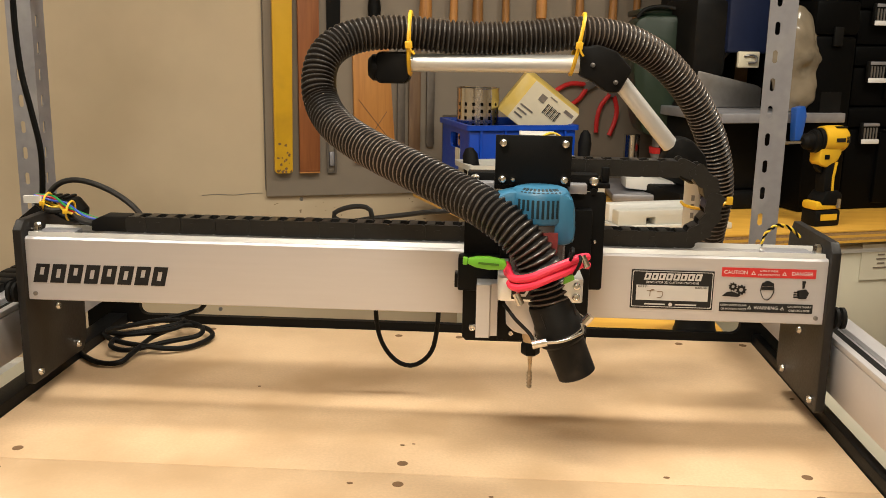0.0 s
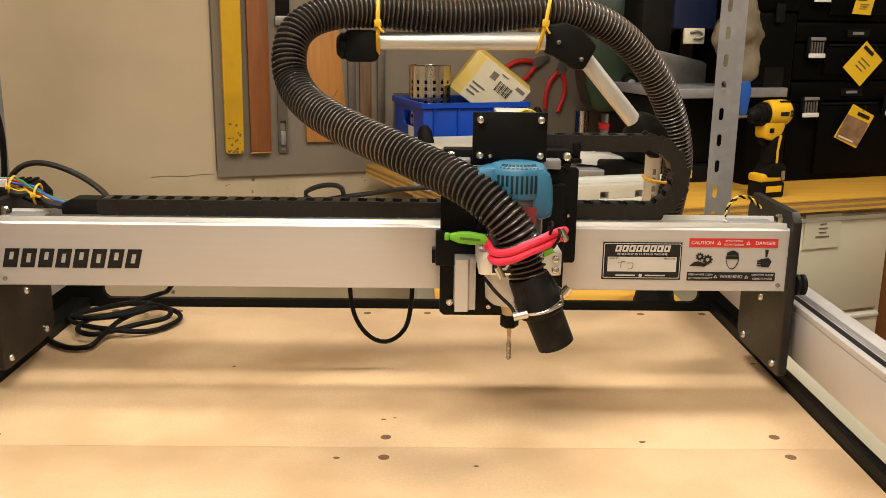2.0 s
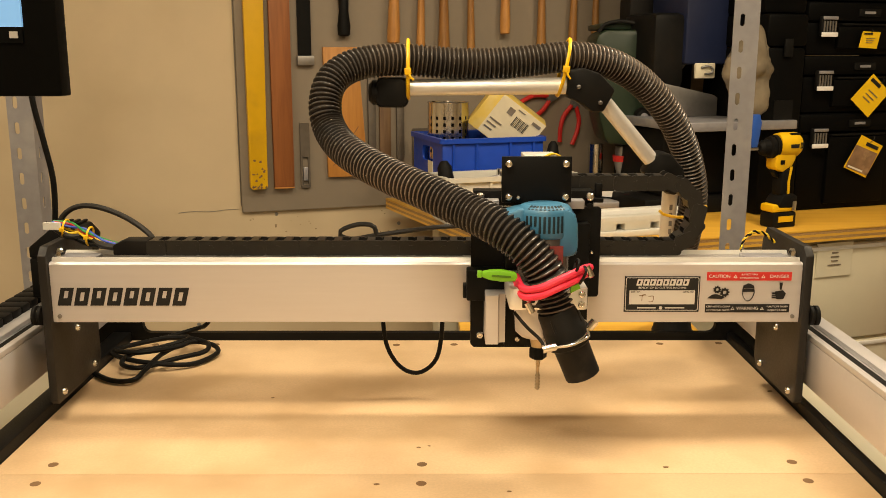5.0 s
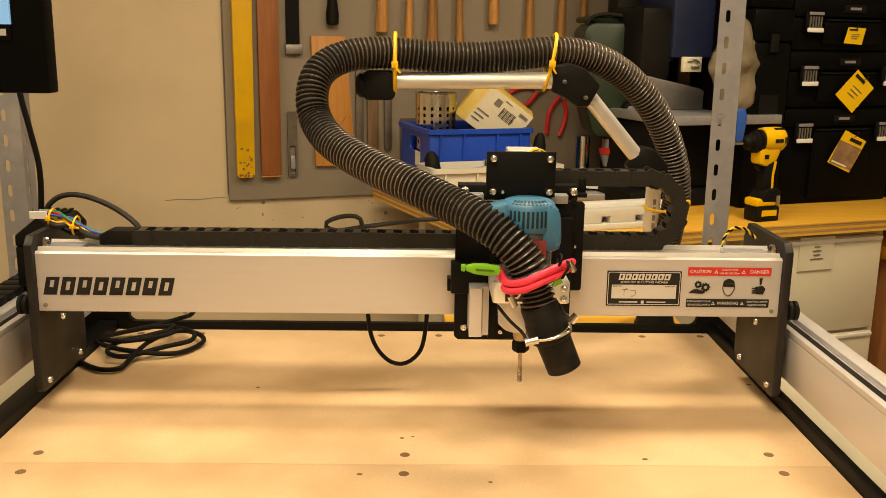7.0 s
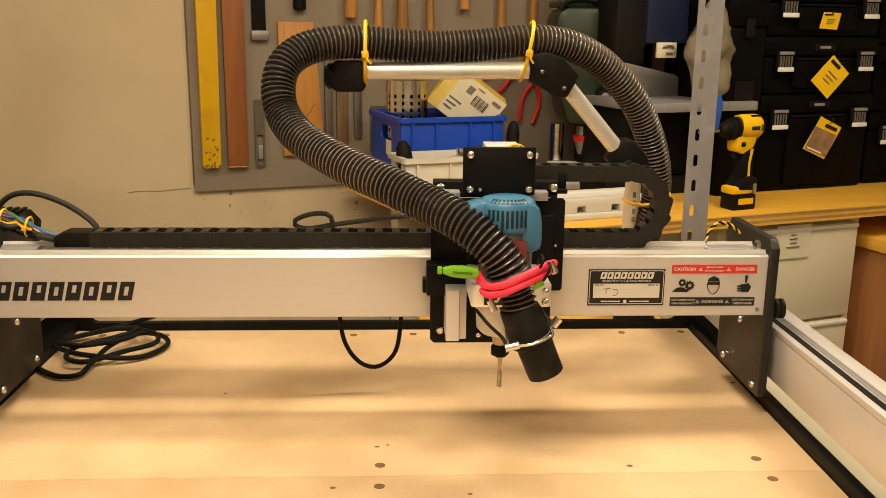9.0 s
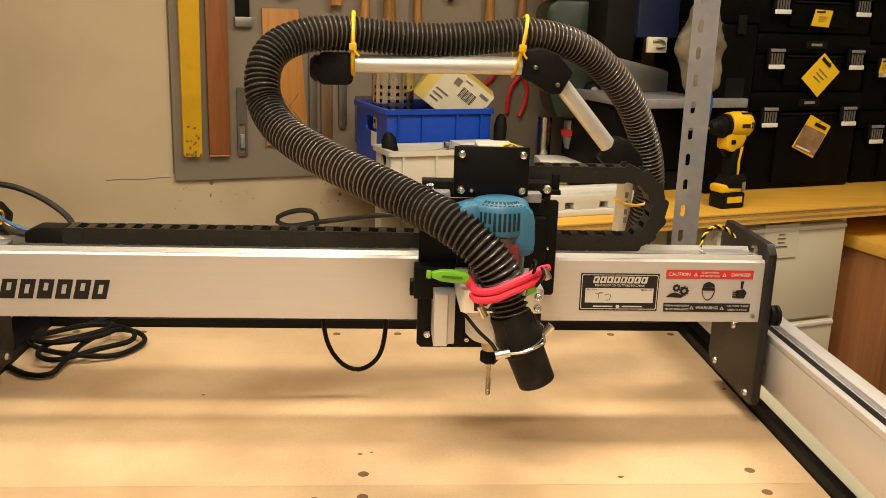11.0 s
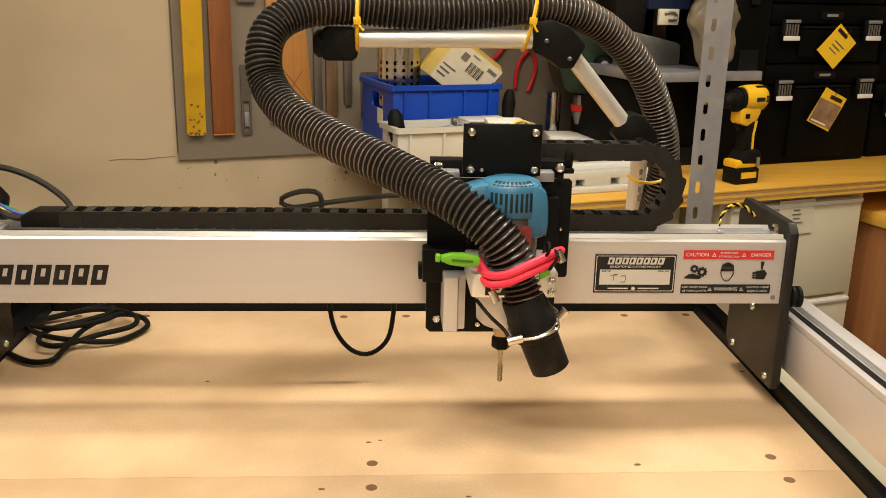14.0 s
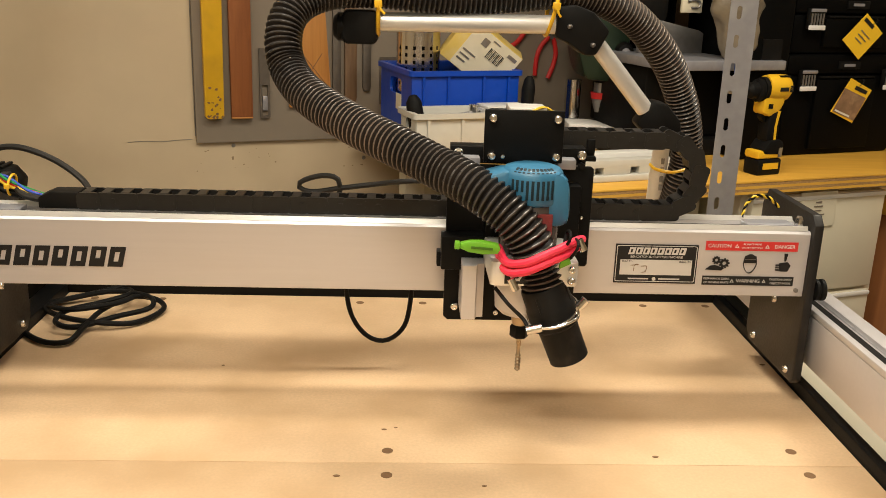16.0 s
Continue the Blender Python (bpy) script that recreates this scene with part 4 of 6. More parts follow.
hang_tag(2.385, 0.40, 0.03, 0.045, 0, M_TAG, "small yellow sticker card on a toolbox")

SITE = SIDE
# cordless drill standing on its battery
DM = ROOM @ pose(1.523, -0.690, BENCH, 0, 0, 4) @ Matrix.Diagonal((0.67, 0.85, 1.0, 1))
dr = thing("cordless_drill", DM.translation, "yellow and black cordless drill standing on its battery", "drill")
part("battery", B(-0.058, 0.058, -0.032, 0.032, 0, 0.042, 0.006, m=DM), M_PLASTIC, dr)
part("battery_label", B(-0.036, 0.040, -0.0345, -0.0325, 0.016, 0.032, m=DM), M_DRILLY, dr)
part("foot", B(-0.062, 0.050, -0.031, 0.031, 0.0425, 0.064, 0.007, m=DM), M_DRILLY, dr)
bm = bmesh.new()
prism(bm, [(-0.040, 0.066), (-0.034, 0.055), (0.050, 0.052), (0.058, 0.060), (0.056, 0.084), (0.040, 0.092), (-0.014, 0.090)], -0.0335, 0.0335, "xz", DM, 0.005)
part("foot_grip", bm, M_PLASTIC, dr)
bm = bmesh.new()
prism(bm, [(-0.020, 0.086), (0.030, 0.086), (0.028, 0.13), (0.036, 0.168), (-0.012, 0.168), (-0.022, 0.13)], -0.022, 0.022, "xz", DM, 0.006)
part("grip", bm, M_PLASTIC, dr)
bm = bmesh.new()
prism(bm, [(0.012, 0.088), (0.022, 0.088), (0.020, 0.125), (0.030, 0.165), (0.018, 0.165), (0.010, 0.125)], -0.0245, -0.0222, "xz", DM)
part("grip_stripe", bm, M_DRILLY, dr)
bm = bmesh.new()
prism(bm, [(-0.058, 0.160), (-0.02, 0.150), (0.03, 0.166), (0.048, 0.190), (0.030, 0.215), (-0.058, 0.235)], -0.024, 0.024, "xz", DM, 0.008)
part("motor_housing", bm, M_DRILLY, dr)
bm = bmesh.new()
lathe(bm, (-0.040, 0, 0.222), (1, 0, 0), [(0, 0.020), (0.001, 0.0325), (0.03, 0.0345), (0.080, 0.0345), (0.100, 0.033), (0.112, 0.027), (0.116, 0.012)], 28, DM)
part("motor_barrel", bm, M_DRILLY, dr)
part("top_stripe", B(0.010, 0.062, -0.022, -0.010, 0.250, 0.2545, 0.002, m=DM), M_PLASTIC, dr)
part("gear_ring", C((-0.0585, 0, 0.219), (-0.0405, 0, 0.219), 0.0315, seg=24, m=DM), M_PLASTIC, dr)
part("side_panel", B(-0.036, -0.014, -0.0258, -0.0238, 0.172, 0.184, 0.001, m=DM), M_PLASTIC, dr)
part("belt_hook", B(0.030, 0.050, -0.0365, -0.0335, 0.046, 0.072, 0.002, m=DM), M_CHROME, dr)
part("brand_bar", B(0.000, 0.042, -0.0352, -0.0335, 0.216, 0.226, m=DM), M_INK, dr)
for k in range(4):
    part("vent", B(0.050 + k * 0.005, 0.0525 + k * 0.005, -0.0345 + k * 0.0004, -0.0300, 0.214, 0.230, m=DM), M_INK, dr)
bm = bmesh.new()
prism(bm, [(-0.05, 0.162), (-0.026, 0.150), (-0.022, 0.134), (-0.034, 0.138), (-0.05, 0.150)], -0.010, 0.010, "xz", DM, 0.002)
part("trigger", bm, M_PLASTIC, dr)
bm = bmesh.new()
lathe(bm, (-0.059, 0, 0.217), (-1, 0, 0), [(0, 0.029), (0.018, 0.029), (0.022, 0.022), (0.05, 0.020), (0.062, 0.010)], 20, DM)
part("chuck", bm, M_PLASTIC, dr)
part("bit_holder", C((-0.130, 0, 0.215), (-0.23, 0, 0.214), 0.0045, seg=10, m=DM), M_CHROME, dr)

# ---------- posts, monitor ----------
def slotted_post(x0, x1, y0, z0, z1, label):
    """A slotted steel angle: two flanges with rows of long holes."""
    p = thing("slotted_post", ((x0 + x1) / 2, y0, z0), label, "post", "slotted steel posts")
    w, t, pitch = x1 - x0, 0.0025, 0.049
    n = int((z1 - z0) / pitch)

    def flange(swap):
        bm = bmesh.new()
        for k in range(n):
            a = z0 + k * pitch
            outer = rounded(0.0, w, a, a + pitch, 0.0)
            inner = rounded(w * 0.34 - 0.0045, w * 0.34 + 0.0045, a + 0.013, a + 0.036, 0.0044)
            framed(bm, outer, inner, 0, t, "xz", swap)
        bmesh.ops.remove_doubles(bm, verts=bm.verts[:], dist=0.0002)
        return bm
    part("front_flange", flange(Matrix.Translation((x0, y0, 0))), M_GALV, p)
    part("side_flange", flange(Matrix.Translation((x1, y0 + 0.0026, 0)) @ Matrix.Rotation(radians(90), 4, "Z")), M_GALV, p)
    return p


SITE = SIDE
slotted_post(1.192, 1.241, 0.42, FLOOR, 1.5, "grey galvanised slotted steel post behind the machine")
SITE = LEFT_POST
slotted_post(-0.184, -0.136, 0.42, FLOOR, 1.5, "grey galvanised slotted steel post with a monitor on it")
SITE = LEFT
mon = thing("monitor", (0.1, -0.79, 0.49), "black framed monitor on a long arm, showing a pale blue desktop", "monitor")
part("bezel", B(-0.12, 0.373, -0.80, -0.785, 0.488, 0.80, 0.0012), M_BEZEL, mon)
part("back_shell", B(-0.10, 0.350, -0.7848, -0.77, 0.505, 0.78, 0.003), M_BEZEL, mon)
part("screen", B(-0.10, 0.353, -0.8025, -0.8002, 0.5295, 0.78), glow("screen_light", (0.20, 0.45, 0.82), 0.55), mon, "lit pale blue screen")
part("task_bar", B(-0.10, 0.353, -0.8025, -0.8002, 0.5200, 0.5293), M_BEZEL, mon)
part("icon", B(0.3455, 0.3505, -0.8035, -0.8027, 0.5228, 0.5268), M_SILVERINK, mon)
part("arm", B(0.03, 0.06, -0.769, 0.40, 0.66, 0.69, 0.002), M_BLACK, mon)
part("arm_clamp", B(-0.19, 0.06, 0.401, 0.419, 0.655, 0.695, 0.002), M_BLACK, mon)
bm = bmesh.new()
cable(bm, [(0.010, 0.05, 0.655), (-0.004, 0.05, 0.55), (-0.002, 0.05, 0.45), (0.010, 0.05, 0.38), (0.019, 0.05, 0.325), (0.018, 0.05, 0.27), (0.012, 0.05, 0.225), (0.004, 0.05, 0.17)], 0.0044, 10)
solo("monitor_cable", bm, M_CABLE, "black cable hanging down from the monitor arm", "cable")

SITE = HERE
# ---------- machine base and board ----------
base = thing("router_table", (0.588, -0.25, -0.05), "black steel base frame of the router with two aluminium side rails", "machine frame")
bm = bmesh.new()
framed(bm, [(p[0], p[1]) for p in rounded(-0.035, 1.205, -0.05, 0.128, 0.006)], rounded(0.060, 1.117, 0.014, 0.112, 0.014), 0.178, 0.190, "xz")
part("end_plate", bm, M_BLACK, base)
for x0, x1, nm in ((-0.028, 0.022, "side_rail"), (1.131, 1.190, "side_rail")):
    inner = x1 if x0 < 0.5 else x0
    s = -1 if x0 < 0.5 else 1
    bm = bmesh.new()
    box(bm, x0, x1, -0.95, 0.177, 0.054, 0.120, 0.0015)
    rail = part(nm, bm, M_ALU, base)
    part("rail_lip", B(min(inner, inner + s * 0.010), max(inner, inner + s * 0.010), -0.95, 0.176, 0.1205, 0.129, 0.001), M_ALU, rail)
    part("belt", B(min(inner + s * 0.014, inner + s * 0.028), max(inner + s * 0.014, inner + s * 0.028), -0.95, 0.17, 0.1205, 0.1225), M_RUBBER, rail)
    part("rail_lip", B(min(inner + s * 0.034, inner + s * 0.056), max(inner + s * 0.034, inner + s * 0.056), -0.95, 0.176, 0.1205, 0.128, 0.001), M_ALU, rail)
part("base_rail", B(1.138, 1.153, -0.95, 0.177, -0.05, 0.016, 0.002), M_BLACK, base)
part("base_rail", B(0.005, 0.038, -0.95, 0.177, -0.05, 0.016, 0.002), M_BLACK, base)
for k in range(3):
    part("cross_member", B(0.0385, 1.1375, -0.80 + k * 0.42, -0.75 + k * 0.42, -0.05, -0.02, 0.002), M_BLACK, base)
# side cable chain on the far side of the left rail
for k in range(30):
    y = -0.72 + k * 0.03
    part("chain_link", B(-0.075, -0.032, y, y + 0.026, 0.118, 0.140, 0.003), M_PLASTIC, base)
part("chain_tray", B(-0.08, -0.0285, -0.75, 0.177, 0.108, 0.1175, 0.001), M_BLACK, base)
table = thing("machine_table", (0.58, -0.3, FLOOR), "wooden table with a cream top that carries the router", "table")
part("tabletop", B(-0.12, 1.27, -1.0, 0.28, -0.09, -0.0505, 0.003), M_CABINET, table, "worn cream laminate top")
for x, y in ((-0.06, -0.9), (1.2, -0.9), (-0.06, 0.22), (1.15, 0.22)):
    part("leg", B(x - 0.03, x + 0.03, y - 0.03, y + 0.03, FLOOR, -0.0905, 0.003), W_BROWN, table)

board = thing("wasteboard", (0.588, -0.3, -0.019), "bare tan fibreboard work surface with sunken screw holes", "wasteboard")
SEAM = -0.3760


def panel(y0, y1, holes):
    """A board panel; its screw holes are flat dark discs, nothing is cut."""
    bm = bmesh.new()
    box(bm, 0.0395, 1.1365, y0, y1, -0.0195, 0.0, 0.0008)
    p = part("panel", bm, M_MDF, board)
    for x, y in holes:
        bm = bmesh.new()
        lathe(bm, (x, y, -0.004), (0, 0, 1), [(0, 0.0066), (0.00425, 0.0066), (0.0043, 0.0058), (0.0042, 0.003)], 20)
        part("screw_hole", bm, M_HOLE, p, "brown disc drawn for a sunken screw hole")
    return p


panel(SEAM + 0.0002, 0.1755, [(0.090, 0.150), (0.200, 0.150), (0.528, 0.147), (0.633, 0.150), (1.009, 0.154), (1.118, 0.157), (0.583, -0.349), (1.064, -0.343), (0.108, -0.349)])
panel(-0.90, SEAM - 0.0002, [(0.583, -0.403), (1.064, -0.397), (0.108, -0.403)])
for x, y, r in ((0.896, -0.359, 0.0026), (0.578, -0.298, 0.0022), (0.592, -0.293, 0.0016), (0.528, -0.406, 0.0026), (1.125, -0.089, 0.0026), (0.35, -0.115, 0.0018), (0.690, -0.425, 0.002)):
    bm = bmesh.new()
    ball(bm, (x, y, r * 0.3), r, (1.6, 0.8, 0.35), None, 8, 6)
    solo("wood_crumb", bm, M_MDFEDGE, "dark crumb of swarf on the board", "crumb", "crumbs on the board")

# ---------- gantry ----------
G0, G1, GZ0, GZ1 = 0.066, 1.110, 0.150, 0.236
gan = thing("gantry", (0.588, YF + 0.03, 0.03), "silver aluminium gantry beam between two dark steel end plates", "gantry")
bm = bmesh.new()
prism(bm, [(YF, GZ0 + 0.001), (YF + 0.001, GZ0), (YF + 0.062, GZ0), (YF + 0.062, GZ1), (YF + 0.050, GZ1), (YF + 0.048, GZ1 - 0.006), (YF + 0.014, GZ1 - 0.006),
           (YF + 0.012, GZ1), (YF + 0.003, GZ1), (YF, GZ1 - 0.003)], G0, G1, "yz")
beam = part("beam", bm, M_ALU, gan, "silver anodised beam")
bm = bmesh.new()
prism(bm, [(YF + 0.003, GZ1 + 0.0003), (YF + 0.010, GZ1 + 0.0003), (YF + 0.0075, GZ1 + 0.006), (YF + 0.0055, GZ1 + 0.006)], G0 + 0.003, G1 - 0.003, "yz")
part("guide_rail", bm, M_ALUTUBE, beam)
bm = bmesh.new()
prism(bm, [(YF + 0.051, GZ1 + 0.0003), (YF + 0.060, GZ1 + 0.0003), (YF + 0.0565, GZ1 + 0.006), (YF + 0.0545, GZ1 + 0.006)], G0 + 0.003, G1 - 0.003, "yz")
part("guide_rail", bm, M_ALUTUBE, beam)
part("belt", B(G0 + 0.01, G1 - 0.01, YF + 0.022, YF + 0.040, GZ1 - 0.0055, GZ1 - 0.002), M_RUBBER, beam)
for x0, x1, s in ((0.054, 0.0655, -1), (1.1105, 1.122, 1)):
    bm = bmesh.new()
    prism(bm, [(YF - 0.008, 0.036), (YF - 0.002, 0.030), (YF + 0.150, 0.030), (YF + 0.165, 0.045), (YF + 0.165, 0.235), (YF + 0.150, 0.258), (YF + 0.004, 0.258), (YF - 0.008, 0.246)], x0, x1, "yz", None, 0.0012)
    plate = part("end_plate", bm, M_PLATE, gan, "dark steel end plate")
    inn = x0 if s > 0 else x1
    for y, z in ((YF + 0.012, 0.044), (YF + 0.13, 0.045), (YF + 0.075, 0.120)):
        bolt(plate, (inn, y, z), 0.0055, (-s, 0, 0))
    bm = bmesh.new()
    xw = x1 + 0.001 if s > 0 else x0 - 0.015
    lathe(bm, (xw, YF + 0.000, 0.160), (1, 0, 0), [(0, 0.006), (0.001, 0.014), (0.005, 0.014), (0.007, 0.011), (0.009, 0.014), (0.013, 0.014), (0.014, 0.006)], 22)
    part("v_wheel", bm, M_RUBBER, plate)
    # belt clip and motor mount at the ends of the beam
    xm = (1.035, 1.095) if s > 0 else (0.075, 0.125)
    part("belt_clip", B(xm[0], xm[1], YF + 0.018, YF + 0.045, GZ1 - 0.0018, GZ1 + 0.0045, 0.001), M_GALV, beam)
    bm = bmesh.new()
    lathe(bm, (inn - s * 0.009, YF + 0.02, GZ1 - 0.0015), (0, 0, 1), [(0, 0.0065), (0.012, 0.0065), (0.016, 0.0045), (0.018, 0.003)], 6)
    part("hex_nut", bm, M_CHROME, beam)
    bm = bmesh.new()
    lathe(bm, (inn - s * 0.010, YF, GZ0 + 0.009), (0, -1, 0), [(0, 0.003), (0.002, 0.003), (0.0025, 0.0015)], 10)
    part("pin", bm, M_STEEL, beam)

# marks on the beam: a row of slanted black blocks where the maker's name stands
LY = YF - 0.0008
for k in range(8):
    w = 0.0215
    a = 0.0735 + k * 0.0228
    z0, z1, sl = 0.1745, 0.200, 0.0062
    bm = bmesh.new()
    o = [(a, z0), (a + w - 0.003, z0), (a + w - 0.003 + sl, z1), (a + sl, z1)]
    e0, e1 = (0.0065, 0.0065) if k % 2 else (0.0105, 0.0045)
    i = [(a + 0.0064 + sl * e0 / 0.0255, z0 + e0), (a + w - 0.0094 + sl * e0 / 0.0255, z0 + e0), (a + w - 0.0094 + sl * (1 - e1 / 0.0255), z1 - e1), (a + 0.0064 + sl * (1 - e1 / 0.0255), z1 - e1)]
    framed(bm, o, i, LY, YF + 0.0002, "xz")
    part("name_block", bm, M_INK, beam, "slanted black block of the maker's name")
# serial plate
sp = part("serial_plate", B(0.8635, 0.9685, YF - 0.0012, YF + 0.0003, 0.1655, 0.2165, 0.0), M_INK, gan, "black rating plate")
SY = YF - 0.0016
bm = bmesh.new()
framed(bm, rounded(0.8650, 0.9670, 0.1675, 0.2150, 0.002), rounded(0.8658, 0.9662, 0.1683, 0.2142, 0.0018), SY, YF - 0.0011, "xz")
part("plate_line", bm, M_SILVERINK, sp)
for k in range(8):
    a = 0.8795 + k * 0.0092
    bm = bmesh.new()
    z0, z1, sl = 0.2035, 0.2125, 0.002
    framed(bm, [(a, z0), (a + 0.0078, z0), (a + 0.0078 + sl, z1), (a + sl, z1)], [(a + 0.0026, z0 + 0.0022), (a + 0.0052, z0 + 0.0022), (a + 0.0052 + sl * 0.5, z1 - 0.0022), (a + 0.0026 + sl * 0.5, z1 - 0.0022)], SY, YF - 0.0011, "xz")
    part("name_block", bm, M_SILVERINK, sp)
writing("BENCHTOP 3D CUTTING MACHINE", 0.916, 0.2003, 0.0030, SY, M_SILVERINK, sp, squeeze=1.0)
part("blank_field", B(0.8705, 0.9620, SY, YF - 0.0011, 0.1765, 0.1965), M_SILVERINK, sp, "silver name field")
writing("BUILT BY:", 0.8725, 0.1945, 0.0022, SY - 0.0003, M_INK, sp, align="LEFT")
writing("SERIAL NO.", 0.9605, 0.1945, 0.0022, SY - 0.0003, M_INK, sp, align="RIGHT")
bm = bmesh.new()
cable(bm, [(0.884, SY - 0.0004, 0.189), (0.894, SY - 0.0004, 0.190), (0.889, SY - 0.0004, 0.190), (0.888, SY - 0.0004, 0.181)], 0.0004, 5, 0.001)
cable(bm, [(0.897, SY - 0.0004, 0.188), (0.904, SY - 0.0004, 0.188), (0.903, SY - 0.0004, 0.181), (0.897, SY - 0.0004, 0.180)], 0.0004, 5, 0.001)
part("pen_stroke", bm, M_MDFEDGE, sp)
for a, b in ((0.882, 0.908), (0.921, 0.948)):
    part("text_bar", B(a, b, SY, YF - 0.0011, 0.1705, 0.1722), M_SILVERINK, sp)
bm = bmesh.new()
lathe(bm, (0.915, YF - 0.0011, 0.1712), (0, -1, 0), [(0, 0.0026), (0.0005, 0.0026), (0.0006, 0.001)], 6)
part("emblem", bm, M_SILVERINK, sp)
# warning sticker
wp = part("warning_band", B(0.9775, 1.0955, YF - 0.001, YF + 0.0003, 0.2105, 0.2225), M_REDSTICK, gan, "red warning band")
WY = YF - 0.0014
writing("CAUTION", 0.9950, 0.2165, 0.0048, WY, M_WHITE, wp)
writing("DANGER", 1.0785, 0.2165, 0.0048, WY, M_WHITE, wp)
writing("ALWAYS WEAR", 1.0365, 0.2192, 0.0024, WY, M_WHITE, wp)
writing("EYE PROTECTION", 1.0365, 0.2142, 0.0024, WY, M_WHITE, wp)


def triangle(x, z, r, y, material, parent):
    bm = bmesh.new()
    o = [(x - r, z - r * 0.75), (x + r, z - r * 0.75), (x, z + r)]
    i = [(x - r * 0.55, z - r * 0.48), (x + r * 0.55, z - r * 0.48), (x, z + r * 0.52)]
    framed(bm, o, i, y, y + 0.0005, "xz")
    part("warning_triangle", bm, material, parent)


triangle(1.0172, 0.2163, 0.0028, WY, M_WHITE, wp)
triangle(1.0560, 0.2163, 0.0028, WY, M_WHITE, wp)
kp = part("warning_foot", B(0.9775, 1.0955, YF - 0.001, YF + 0.0003, 0.1645, 0.1765), M_INK, gan, "black warning band")
writing("WARNING", 1.0365, 0.1705, 0.0046, WY, M_SILVERINK, kp)
triangle(1.0158, 0.1703, 0.0026, WY, M_SILVERINK, kp)
triangle(1.0572, 0.1703, 0.0026, WY, M_SILVERINK, kp)
for body, x, z in (("KEEP HANDS CLEAR", 0.9955, 0.1731), ("OF MOVING PARTS", 0.9955, 0.1680), ("CAUTION: SHARP", 1.0785, 0.1731), ("OBJECTS INSIDE", 1.0785, 0.1680)):
    writing(body, x, z, 0.0027, WY, M_SILVERINK, kp)
# pictograms as plain dark shapes


def gear(bm, x, z, r, teeth):
    n = teeth * 4
    o = []
    for k in range(n):
        rr = r if k % 4 < 2 else r * 0.76
        a = 2 * math.pi * k / n
        o.append((x + rr * math.cos(a), z + rr * math.sin(a)))
    i = [(x + r * 0.38 * math.cos(2 * math.pi * k / n), z + r * 0.38 * math.sin(2 * math.pi * k / n)) for k in range(n)]
    framed(bm, o, i, WY, YF + 0.0002, "xz")


bm = bmesh.new()
gear(bm, 0.993, 0.1975, 0.0055, 9)
gear(bm, 1.0035, 0.1935, 0.0068, 9)
prism(bm, [(0.980, 0.185), (1.000, 0.184), (1.004, 0.187), (0.992, 0.191), (0.986, 0.190)], WY, YF + 0.0002)
part("gear_pictogram", bm, M_INK, gan)
bm = bmesh.new()
ov = [(1.0365 + 0.0088 * math.cos(a) * (1 - 0.18 * max(0, -math.sin(a))), 0.1935 + 0.0128 * math.sin(a)) for a in [2 * math.pi * k / 28 for k in range(28)]]
oi = [(1.0365 + (x - 1.0365) * 0.90, 0.1935 + (z - 0.1935) * 0.93) for x, z in ov]
framed(bm, ov, oi, WY, YF + 0.0002, "xz")
box(bm, 1.0290, 1.0440, WY - 0.0002, YF + 0.0002, 0.1945, 0.1985)
prism(bm, [(1.0285, 0.1995), (1.0445, 0.1995), (1.0435, 0.2035), (1.0365, 0.2058), (1.0295, 0.2035)], WY - 0.0001, YF + 0.0002)
part("goggles_pictogram", bm, M_INK, gan)
bm = bmesh.new()
prism(bm, [(1.076, 0.184), (1.086, 0.184), (1.089, 0.192), (1.085, 0.1965), (1.074, 0.1945)], WY, YF + 0.0002)
prism(bm, [(1.0805, 0.1975), (1.0825, 0.1975), (1.0840, 0.2075), (1.0795, 0.2075)], WY, YF + 0.0002)
for k in range(3):
    box(bm, 1.070, 1.076, WY, YF + 0.0002, 0.185 + k * 0.0032, 0.1868 + k * 0.0032)
part("blade_pictogram", bm, M_INK, gan)

# ---------- cable chain on the beam ----------
chain = thing("cable_chain", (0.55, YF + 0.04, GZ1), "black plastic cable chain lying along the beam and looping back", "cable chain")
CY0, CY1 = YF + 0.016, YF + 0.046


LINKS = [0]


def chain_link(m, end=False):
    """Two side cheeks, a top bridge and a floor; x runs along the chain."""
    bm = bmesh.new()
    LINKS[0] += 1
    d = 0.0008 * (LINKS[0] % 2)
    for y0 in (CY0 - d, CY1 - 0.004 + d):
        prism(bm, rounded(-0.002, 0.0262, 0.0, 0.021, 0.0055, 4), y0, y0 + 0.004, "xz", m)
    box(bm, 0.004, 0.0145, CY0 + 0.004, CY1 - 0.004, 0.0185, 0.0212, 0.0, m)
    box(bm, 0.004, 0.0145, CY0 + 0.004, CY1 - 0.004, -0.0002, 0.0022, 0.0, m)
    if not end:
        cyl(bm, (0.0185, CY0 - 0.0010, 0.0105), (0.0185, CY1 + 0.0010, 0.0105), 0.0042, seg=12, m=m)
    return part("chain_link", bm, M_CHAIN, chain)


CZ = GZ1 + 0.0065
XR, RAD = 0.918, 0.0455
zc = CZ + 0.0105 + RAD
x = XR
step_ = 0.0232
